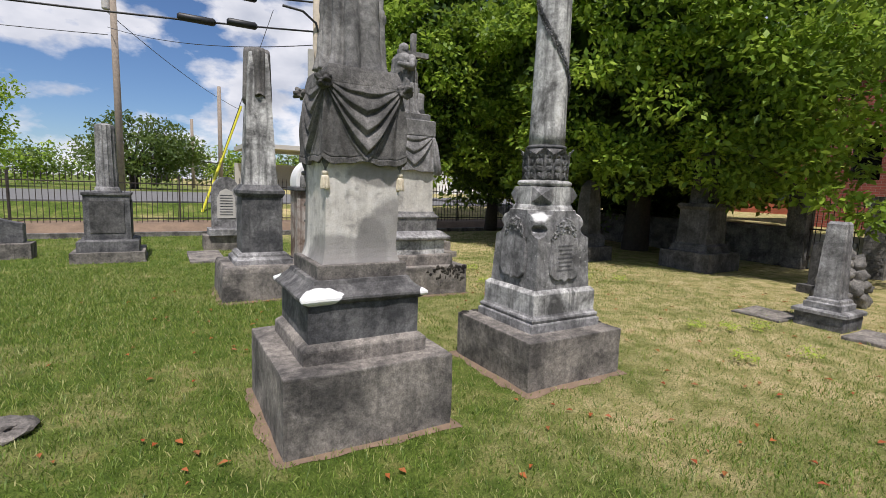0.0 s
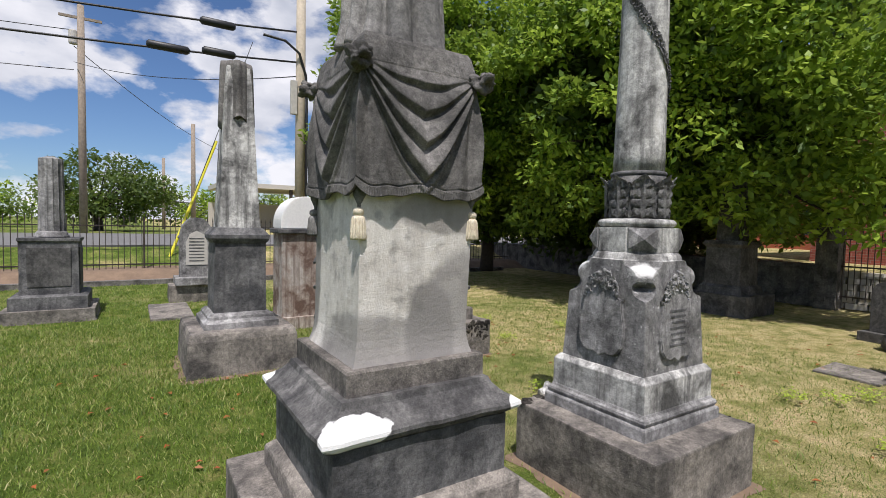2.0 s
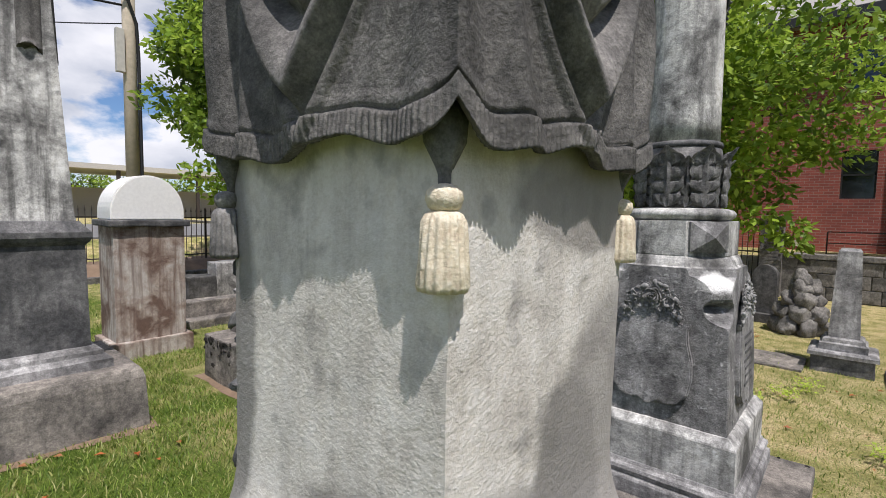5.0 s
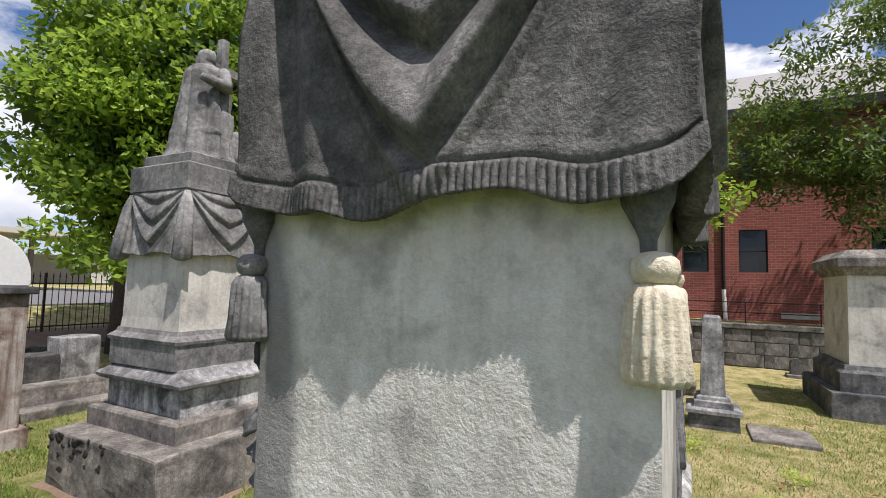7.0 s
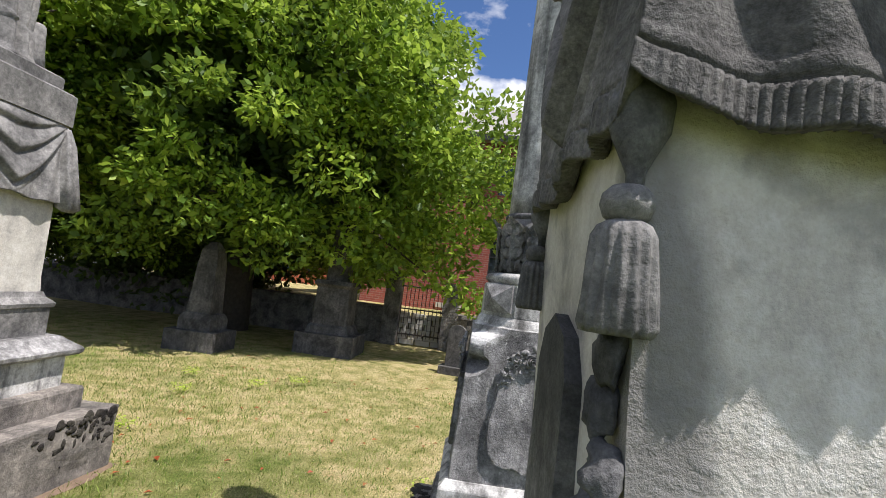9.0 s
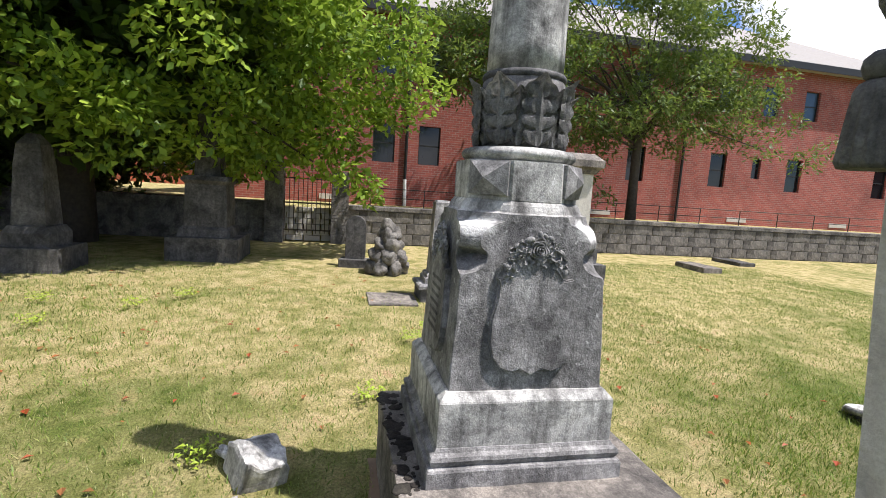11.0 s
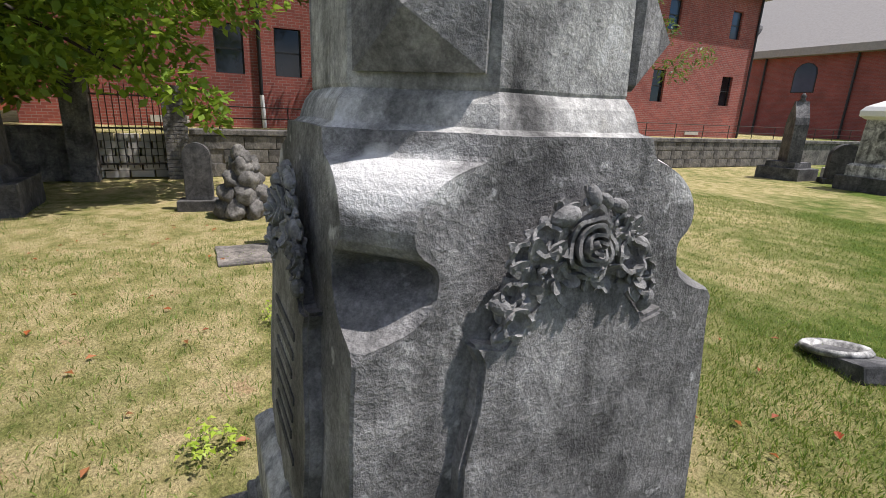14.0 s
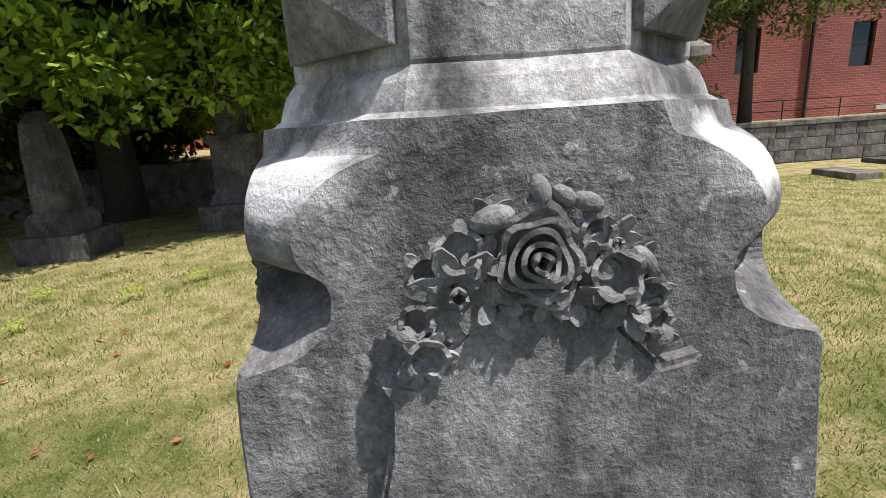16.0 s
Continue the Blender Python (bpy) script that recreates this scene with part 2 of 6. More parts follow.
for sx_ in (-1, 1):
    for sy_ in (-1, 1):
        tone_spot(M_SCROLL, (sx_ * 0.235, sy_ * 0.235, 1.43), 0.115, (1, 1, 0.5), (0.66, 0.65, 0.63), 0.95, 26)
M_LEDGE = stone("ledge_marble", (0.24, 0.23, 0.22), (0.145, 0.14, 0.136), (0.06, 0.058, 0.058), 0.38, 0.62, 0.5, 0.35, 0.8, 0.6)
for spot_, rad_, sq_ in (((-1.67, 0.085, 0.94), 0.15, (1.1, 0.75, 0.5)), ((-1.78, 0.92, 0.93), 0.085, (1, 1, 0.6)), ((-0.92, 0.07, 0.93), 0.07, (1, 1, 0.6)), ((-1.795, 0.065, 0.93), 0.04, (1, 1, 0.6)), ((-1.62, 0.36, 1.0), 0.03, (0.6, 1.5, 1))):
    tone_spot(M_LEDGE, spot_, rad_, sq_, (0.80, 0.79, 0.77), 0.55, 20)


M_CREAM = stone("cream_marble", (0.66, 0.58, 0.44), (0.58, 0.50, 0.37), (0.38, 0.33, 0.25), 0.45, 0.8, 0.1, 0.25, 0.65, 0.6)
M_DIE = stone("sooty_white_marble", (0.68, 0.645, 0.59), (0.55, 0.515, 0.465), (0.24, 0.222, 0.205), 0.46, 0.70, 0.3, 0.14, 0.6, 0.6)
tone_spot(M_DIE, (-1.27, 0.26, 1.22), 0.19, (0.72, 0.6, 1.35))
tone_spot(M_DIE, (-1.57, 0.80, 1.42), 0.26, (0.32, 0.42, 1.9))
tone_spot(M_DIE, (-1.60, 0.24, 1.14), 0.36, (1.2, 1.2, 0.6), (0.25, 0.236, 0.222))
tone_spot(M_DIE, (-1.07, 0.24, 1.22), 0.30, (0.9, 1.0, 1.4), (0.25, 0.236, 0.222))
# darker tone on the -y face just under the drapery hem
tone_spot(M_DIE, (-1.15, 0.26, 1.74), 0.24, (1.4, 0.6, 0.45), (0.22, 0.205, 0.19))
M_STREAK = stone("streaked_marble", (0.60, 0.59, 0.565), (0.35, 0.343, 0.33), (0.08, 0.078, 0.075), 0.41, 0.64, 0.8, 0.3, 0.75, 0.5)
M_RUST = stone("rust_stained_marble", (0.46, 0.42, 0.38), (0.33, 0.27, 0.23), (0.14, 0.09, 0.07), 0.4, 0.62, 0.9, 0.25, 0.75, 0.4)
M_MOSS = stone("lichen_black", (0.06, 0.055, 0.045), (0.035, 0.03, 0.026), (0.015, 0.013, 0.012), 0.4, 0.6, 0.2, 0.4, 0.95, 1.0)
# dark stones, and the two monuments whose tree shade is in the colour
M_BLACK_AND_SHADED = stone("dark_and_shaded_headstone", (0.13, 0.125, 0.12), (0.085, 0.082, 0.08), (0.045, 0.044, 0.043), 0.38, 0.62, 0.5, 0.35)
M_WALL = stone("retaining_wall_stone", (0.24, 0.22, 0.20), (0.17, 0.16, 0.15), (0.08, 0.075, 0.07), 0.38, 0.62, 0.4, 0.4, 0.9, 0.7)
M_ROCK = stone("field_rock", (0.24, 0.225, 0.20), (0.16, 0.15, 0.138), (0.08, 0.076, 0.072), 0.36, 0.62, 0.1, 0.5, 0.9, 1.0)
M_SPALL = plain("fresh_white_marble", (0.80, 0.79, 0.76), 0.6, 0, 0.12, 30, 0.3)
M_IRON = plain("rusty_iron", (0.07, 0.055, 0.047), 0.6, 0.35, 0.4, 20)
M_ASPHALT = plain("road_asphalt", (0.17, 0.165, 0.16), 0.9, 0, 0.25, 3, 0.3)
M_DIRT = plain("bare_dirt", (0.24, 0.165, 0.11), 0.95, 0, 0.45, 2.5, 0.6)
M_LAWN = grass_ground()
M_BRICK = brick_material("red_brick", (0.34, 0.088, 0.066), (0.24, 0.062, 0.05), (0.30, 0.21, 0.185))
M_BRICK2 = brick_material("maroon_brick", (0.26, 0.07, 0.055), (0.22, 0.055, 0.045), (0.2, 0.13, 0.12))
M_ORANGE = brick_material("orange_brick", (0.42, 0.11, 0.05), (0.36, 0.09, 0.045), (0.36, 0.16, 0.1))
M_ROOF = plain("grey_roof_shingle", (0.33, 0.31, 0.29), 0.9, 0, 0.2, 8, 0.4)
M_TRIM = plain("pale_trim", (0.55, 0.52, 0.47), 0.7, 0, 0.2, 10)
M_GLASS = plain("dark_window_glass", (0.012, 0.014, 0.017), 0.08, 0, 0.2, 2, 0.02)
M_BLUEGLASS = plain("bluish_window_glass", (0.055, 0.085, 0.13), 0.1, 0, 0.2, 2, 0.02)
M_WOOD = plain("weathered_pole_wood", (0.33, 0.27, 0.21), 0.9, 0, 0.35, 9, 0.5)
M_PALEWOOD = plain("pale_new_pole_wood", (0.56, 0.48, 0.37), 0.85, 0, 0.25, 9, 0.4)
M_BARK = plain("dark_bark", (0.075, 0.06, 0.048), 0.95, 0, 0.5, 14, 0.9)
M_CABLE = plain("black_cable", (0.015, 0.015, 0.016), 0.5, 0, 0.1, 5)
M_YELLOW = plain("yellow_guy_guard", (0.72, 0.66, 0.04), 0.5, 0, 0.1, 5)
M_LEAF = leaf_material("bright_maple_leaves", [(0.10, 0.19, 0.018), (0.20, 0.32, 0.03), (0.31, 0.44, 0.045), (0.42, 0.54, 0.08)], 0.45)
M_LEAF_M = leaf_material("mid_green_leaves", [(0.055, 0.11, 0.014), (0.13, 0.22, 0.024), (0.24, 0.35, 0.04)], 0.4)
# deep green of some trees, also the painted shade of crowns and grove
M_LEAF_D = leaf_material("deep_green_and_shade_leaves", [(0.028, 0.055, 0.013), (0.045, 0.085, 0.018), (0.07, 0.12, 0.022)], 0.3)
M_LEAF_F = leaf_material("feathery_leaves", [(0.06, 0.10, 0.03), (0.095, 0.145, 0.04), (0.15, 0.205, 0.065)], 0.35)
M_GRASS = leaf_material("grass_blades", [(0.05, 0.095, 0.014), (0.115, 0.19, 0.026), (0.21, 0.29, 0.046), (0.42, 0.38, 0.17)], 0.25)
M_STRAW = leaf_material("dry_grass_blades", [(0.44, 0.37, 0.19), (0.30, 0.28, 0.10), (0.22, 0.25, 0.07), (0.58, 0.50, 0.31)], 0.2, [(0.12, 0.185, 0.032), (0.54, 0.42, 0.27)])
M_WEED = leaf_material("yellow_green_weed", [(0.34, 0.46, 0.04), (0.45, 0.55, 0.07), (0.25, 0.38, 0.04)], 0.35)
M_REDLEAF = leaf_material("fallen_red_leaves", [(0.30, 0.045, 0.018), (0.36, 0.11, 0.03), (0.22, 0.10, 0.04)], 0.1)


# ---------------------------------------------------------------- mesh helpers
def link_mesh(name, bm, mat, parent=None, label="", smooth=False):
    me = bpy.data.meshes.new(name)
    if smooth:
        for f in bm.faces:
            f.smooth = True
    bm.to_mesh(me)
    bm.free()
    me.materials.append(mat)
    ob = new(name, me)
    if parent is not None:
        ob.parent = parent
    if label:
        tagged(ob, label)
    return ob


def part(name, bm, mat, parent, label="", smooth=False):
    return link_mesh(name, bm, mat, parent, label, smooth)


def thing(name, label, category, group="", kind="", at=(0, 0, 0), rot=(0, 0, 0)):
    ob = new(name)
    ob.matrix_basis = pose(*at, *rot)
    ob.empty_display_size = 0.1
    return tagged(ob, label, category, group, kind)


def wear(bm, amount=0.004, scale=6.0, seed=0.0):
    """Shifts vertices a little so that edges are not ruler-straight."""
    for v in bm.verts:
        d = noise.noise_vector(v.co * scale + Vector((seed, seed * 2, 0)))
        v.co += d * amount


def box(bm, x0, x1, y0, y1, z0, z1, bevel=0.0, cuts=0):
    r = bmesh.ops.create_cube(bm, size=1.0)
    vs = r["verts"]
    for v in vs:
        v.co = Vector((x0 + (v.co.x + 0.5) * (x1 - x0), y0 + (v.co.y + 0.5) * (y1 - y0), z0 + (v.co.z + 0.5) * (z1 - z0)))
    es = list({e for v in vs for e in v.link_edges})
    if cuts:
        g = bmesh.ops.subdivide_edges(bm, edges=es, cuts=cuts, use_grid_fill=True)
    if bevel:
        es = [e for e in bm.edges if e.is_valid and len(e.link_faces) == 2 and e.calc_face_angle(0) > 0.5]
        bmesh.ops.bevel(bm, geom=es, offset=bevel, segments=2, affect="EDGES", profile=0.6)
    return bm


def block(x0, x1, y0, y1, z0, z1, bevel=0.012, cuts=5, worn=0.006):
    bm = box(bmesh.new(), x0, x1, y0, y1, z0, z1, 0, cuts)
    es = [e for e in bm.edges if e.calc_face_angle(0) > 0.5]
    bmesh.ops.bevel(bm, geom=es, offset=bevel, segments=2, affect="EDGES", profile=0.6)
    wear(bm, worn, 7.0, x0)
    return bm


def tower(profile, cx=0.0, cy=0.0, sides=4, div=6, turn=None, worn=0.003, round_from=None):
    """A stack of square (or n-sided) rings: profile is rows of (half width, z). Each side is cut into div pieces."""
    bm = bmesh.new()
    rings = []
    a0 = math.pi / sides if turn is None else turn
    for h, z in profile:
        ring = []
        R = h / math.cos(math.pi / sides)
        cs = [(R * math.cos(a0 + 2 * math.pi * i / sides), R * math.sin(a0 + 2 * math.pi * i / sides)) for i in range(sides)]
        for i in range(sides):
            (xa, ya), (xb, yb) = cs[i], cs[(i + 1) % sides]
            for k in range(div):
                f = k / div
                ring.append(bm.verts.new((cx + xa + (xb - xa) * f, cy + ya + (yb - ya) * f, z)))
        rings.append(ring)
    n = sides * div
    for a, b in zip(rings, rings[1:]):
        for i in range(n):
            bm.faces.new((a[i], a[(i + 1) % n], b[(i + 1) % n], b[i]))
    bm.faces.new(rings[-1])
    bm.faces.new(list(reversed(rings[0])))
    wear(bm, worn, 8.0, cx + profile[0][1])
    return bm


def lathe(profile, cx=0.0, cy=0.0, n=48, flute=None, cap=True):
    bm = bmesh.new()
    rings = []
    for r, z in profile:
        ring = []
        for i in range(n):
            a = 2 * math.pi * i / n
            rr = r * (flute(a, z) if flute else 1.0)
            ring.append(bm.verts.new((cx + rr * math.cos(a), cy + rr * math.sin(a), z)))
        rings.append(ring)
    for a, b in zip(rings, rings[1:]):
        for i in range(n):
            bm.faces.new((a[i], a[(i + 1) % n], b[(i + 1) % n], b[i]))
    if cap:
        bm.faces.new(rings[-1])
        bm.faces.new(list(reversed(rings[0])))
    return bm


def slab_shape(outline, y0, y1, origin=(0, 0, 0), turn=0.0):
    """An upright plate: outline of (x, z) pushed from y0 to y1, set at origin and turned about z by degrees."""
    bm = bmesh.new()
    front = [bm.verts.new((x, y0, z)) for x, z in outline]
    back = [bm.verts.new((x, y1, z)) for x, z in outline]
    n = len(outline)
    bm.faces.new(front)
    bm.faces.new(list(reversed(back)))
    for i in range(n):
        bm.faces.new((front[(i + 1) % n], front[i], back[i], back[(i + 1) % n]))
    bmesh.ops.recalc_face_normals(bm, faces=bm.faces[:])
    bmesh.ops.transform(bm, matrix=pose(*origin, 0, 0, turn), verts=bm.verts[:])
    return bm


def tube(bm, points, radius, n=6):
    rings = []
    pts = [Vector(p) for p in points]
    for i, p in enumerate(pts):
        d = (pts[min(i + 1, len(pts) - 1)] - pts[max(i - 1, 0)]).normalized()
        s = d.cross(Vector((0, 0, 1)) if abs(d.z) < 0.95 else Vector((1, 0, 0))).normalized()
        u = s.cross(d)
        r = radius[i] if isinstance(radius, (list, tuple)) else radius
        rings.append([bm.verts.new(p + s * r * math.cos(2 * math.pi * k / n) + u * r * math.sin(2 * math.pi * k / n)) for k in range(n)])
    for a, b in zip(rings, rings[1:]):
        for k in range(n):
            bm.faces.new((a[k], a[(k + 1) % n], b[(k + 1) % n], b[k]))
    bm.faces.new(rings[-1])
    bm.faces.new(list(reversed(rings[0])))
    return bm


def boulder(size, seed, sub=3, rough=0.25):
    bm = bmesh.new()
    bmesh.ops.create_icosphere(bm, subdivisions=sub, radius=1.0)
    for v in bm.verts:
        k = 1 + rough * noise.noise(v.co * 1.3 + Vector((seed, seed, seed))) + 0.3 * rough * noise.noise(v.co * 4 + Vector((seed, 0, 0)))
        v.co = Vector((v.co.x * size[0] * k, v.co.y * size[1] * k, v.co.z * size[2] * k))
    return bm


# ---------------------------------------------------------------- ground
WALL_X, FENCE_Y = 10.9, 14.0


def ground_height(x, y):
    bank = 0.3 * min(max((y - 12.9) / 0.7, 0), 1) + 0.52 * min(max((y - 14.2) / 1.6, 0), 1)
    swell = 0.02 * noise.noise(Vector((x * 0.5, y * 0.5, 0))) + 0.012 * noise.noise(Vector((x * 2.1, y * 2.1, 3)))
    near = 1.0 if y < 15 else 0.0
    terrace = 0.85 if x > WALL_X + 0.35 and y < 13.0 else 0.0
    return max(bank, terrace) + swell * near * (0.2 if terrace else 1)


def steps(stops):
    out = []
    for a, b, d in stops:
        k = max(1, round((b - a) / d))
        out += [a + (b - a) * i / k for i in range(k)]
    return out + [stops[-1][1]]


def grid_sheet(xs, ys, zf):
    bm = bmesh.new()
    rows = [[bm.verts.new((x, y, zf(x, y))) for x in xs] for y in ys]
    for a, b in zip(rows, rows[1:]):
        for i in range(len(xs) - 1):
            bm.faces.new((a[i], a[i + 1], b[i + 1], b[i]))
    return bm


gx = steps([(-600, -60, 60), (-60, -14, 4), (-14, -5, 0.6), (-5, 9, 0.14), (9, 11.24, 0.28), (11.24, 11.26, 0.02), (11.26, 30, 2), (30, 90, 10), (90, 600, 60)])
gy = steps([(-600, -60, 60), (-60, -20, 4), (-20, -5, 0.6), (-5, 9, 0.14), (9, 17.2, 0.25), (17.2, 60, 4), (60, 600, 60)])
ground = tagged(link_mesh("ground", grid_sheet(gx, gy, ground_height), M_LAWN, smooth=True), "mown lawn, green turning to straw-coloured dry patches", "ground", kind="structure")
road = tagged(link_mesh("road", box(bmesh.new(), -300, 300, 15.9, 28.5, 0.5, 0.865), M_ASPHALT), "grey sun-bleached asphalt street beyond the fence", "road", kind="structure")
bank = tagged(link_mesh("dirt_bank", grid_sheet(steps([(-40, 40, 0.4)]), steps([(12.95, 14.3, 0.15)]), lambda x, y: ground_height(x, y) + 0.015 + 0.02 * noise.noise(Vector((x * 2, y * 3, 0)))), M_DIRT, smooth=True), "bare brown dirt bank under the iron fence", "ground", kind="structure")
kerb = tagged(link_mesh("kerb", block(-40, 9.6, 12.72, 12.95, -0.05, 0.13, 0.015, 8, 0.015), M_WALL), "low worn stone kerb along the lawn", "kerb", kind="structure")


def soil_ring(x0, x1, y0, y1, seed):
    """A thin worn strip of dry soil and thatch along the foot of a base block, ragged at its outer edge."""
    bm = bmesh.new()
    pts = [(x0 + (x1 - x0) * i / 24, y0) for i in range(24)] + [(x1, y0 + (y1 - y0) * i / 24) for i in range(24)] + [(x1 - (x1 - x0) * i / 24, y1) for i in range(24)] + [(x0, y1 - (y1 - y0) * i / 24) for i in range(24)]
    mx, my = (x0 + x1) / 2, (y0 + y1) / 2
    inner, outer = [], []
    for x, y in pts:
        d = Vector((x - mx, y - my)).normalized() * (0.07 + 0.06 * noise.noise(Vector((x * 5, y * 5, seed))))
        inner.append(bm.verts.new((mx + (x - mx) * 0.97, my + (y - my) * 0.97, ground_height(x, y) + 0.022)))
        outer.append(bm.verts.new((x + d.x, y + d.y, ground_height(x + d.x, y + d.y) + 0.004)))
    n = len(pts)
    for i in range(n):
        bm.faces.new((inner[i], inner[(i + 1) % n], outer[(i + 1) % n], outer[i]))
    bmesh.ops.recalc_face_normals(bm, faces=bm.faces[:])
    return tagged(link_mesh("bare_soil", bm, M_DIRT, smooth=True), "worn strip of bare dry soil round a monument base", "soil", kind="structure")


for ring_ in ((-1.95, -0.80, -0.12, 1.04), (0.0, 1.075, 0.005, 1.105), (0.05, 1.63, 3.47, 4.88), (-1.87, -0.73, 4.03, 5.17)):
    soil_ring(*ring_, ring_[0])


# ---------------------------------------------------------------- draped monument
AX, AY = -1.33, 0.518
TX, TY = -1.327, 0.532
mon_a = thing("draped_monument", "white marble pedestal under sooty carved drapery, tassels and robed statue", "monument", "draped monuments")
part("base_block", block(-1.95, -0.80, -0.12, 1.04, -0.06, 0.515, 0.012, 7, 0.007), M_BASE, mon_a, "rough grey limestone base block")
part("lower_step", tower([(0.43, 0.51), (0.43, 0.60), (0.425, 0.612), (0.39, 0.64)], -1.365, 0.47, 4, 8), M_BASE, mon_a)
part("dark_band", tower([(0.385, 0.635), (0.385, 0.885)], -1.365, 0.475, 4, 8), M_DARK, mon_a, "blue-black stained band")
part("ogee_cap", tower([(0.39, 0.875), (0.41, 0.89), (0.432, 0.905), (0.442, 0.92), (0.44, 0.935), (0.425, 0.945), (0.40, 0.957), (0.37, 0.98), (0.345, 1.005), (0.335, 1.03)], -1.358, 0.50, 4, 24, worn=0.006), M_LEDGE, mon_a, "grey sloping ledge with broken corners")
part("upper_step", tower([(0.318, 1.03), (0.318, 1.118), (0.312, 1.126)], -1.344, 0.515, 4, 8), M_BASE, mon_a)


def die_half(z):
    t = min(max((z - 1.12) / 0.13, 0), 1)
    return 0.280 - 0.023 * (1 - (1 - t) ** 2) + 0.008 * max(0, (z - 1.25) / 0.6)


bm = tower([(die_half(1.12 + 0.82 * i / 24), 1.12 + 0.82 * i / 24) for i in range(25)], -1.342, 0.512, 4, 16, worn=0.002)
for v in bm.verts:
    k = min(max((v.co.z - 1.15) / 0.6, 0), 1)
    v.co.x += 0.02 * k
    v.co.y += 0.013 * k
part("die", bm, M_DIE, mon_a, "white marble die with grey soot stains")


def carved_cloth(cx, cy, half_top, half_hem, z_top, z_hem, cols, rows, swag, parent, name="drapery", fringe=True, mat=None, folds=4.0):
    """Stone cloth over a square block: catenary folds between the corner knots, pleats fanning from the knots, a fringed hem."""
    bm = bmesh.new()
    top_h = z_top - z_hem
    loop = []
    for r in range(rows + 1):
        v = r / rows
        ring = []
        for side in range(4):
            ca, sa = math.cos(side * math.pi / 2), math.sin(side * math.pi / 2)
            shift = 0.10 * math.sin(side * 2.3 + 0.8)
            for c in range(cols):
                s = -1 + 2 * c / cols
                q = abs(s)
                edge = 1 - q ** 6
                half = half_top + (half_hem - half_top) * v ** 1.2
                e = (s - shift) / (1 - shift if s > shift else 1 + shift)
                deep = 0.05 + 0.88 * (1 - (abs(e) ** 1.05 + 0.25 * e * e) / 1.25)
                u = v / deep + 0.018 * math.sin(7 * s + side * 2) * edge
                fold = 0.0
                if u < 1.12:
                    g = max(0.0, u) ** 0.85 * folds
                    f = g - math.floor(g)
                    lobe = (f / 0.72) ** 0.9 if f < 0.72 else max(0.0, 1 - ((f - 0.72) / 0.28)) ** 1.4
                    lobe = math.sin(lobe * math.pi / 2)
                    size = 0.35 + 0.65 * min(1.0, u)
                    fold = swag * size * lobe * (1 - q ** 3.5) * min(1, (1.12 - u) / 0.12) * min(1, v * 9)
                hang = min(1.0, max(0.0, (u - 0.96) * 2.2))
                fan = (1 - q) / (v + 0.12)
                pleat = edge * hang * (0.013 * math.sin(15 * fan + side * 1.3) * max(0.0, 1 - fan / 1.1) + 0.006 * math.sin(10 * s + side * 1.7))
                corner = 0.018 * max(0.0, (q - 0.82) / 0.18) ** 2 * math.sin(math.pi * min(1, v * 1.05)) ** 2
                out = half + fold + pleat + corner
                lift = edge * (0.012 * math.sin(5.2 * s + side * 1.9) + 0.55 * pleat) + 0.034 * max(0.0, (q - 0.80) / 0.20) ** 2
                z = z_top - top_h * v + lift * v ** 5
                if fringe and v > 0.93:
                    out += 0.005 + (0.0022 * (-1 if c % 4 == 0 else 1)) * edge
                elif fringe and v > 0.918:
                    out -= 0.004
                elif fringe and v > 0.885:
                    out += 0.0015
                px, py = out, s * (half + (out - half) * q ** 4)
                x, y = -px, -py
                ring.append(bm.verts.new((cx + x * ca - y * sa, cy + x * sa + y * ca, z)))
        loop.append(ring)
    last = [bm.verts.new((cx + (p.co.x - cx) * 0.94, cy + (p.co.y - cy) * 0.94, p.co.z + 0.003)) for p in loop[-1]]
    inner = [bm.verts.new((cx + (p.co.x - cx) * 0.88, cy + (p.co.y - cy) * 0.88, p.co.z + 0.07)) for p in loop[-1]]
    loop += [last, inner]
    n = 4 * cols
    for a, b in zip(loop, loop[1:]):
        for i in range(n):
            bm.faces.new((a[(i + 1) % n], a[i], b[i], b[(i + 1) % n]))
    bm.faces.new(loop[0])
    bmesh.ops.recalc_face_normals(bm, faces=bm.faces[:])
    return part(name, bm, mat or M_CLOTH, parent, "sooty carved stone cloth in deep swags with a fringed hem" if fringe else "carved stone cloth hung in swags", smooth=True)


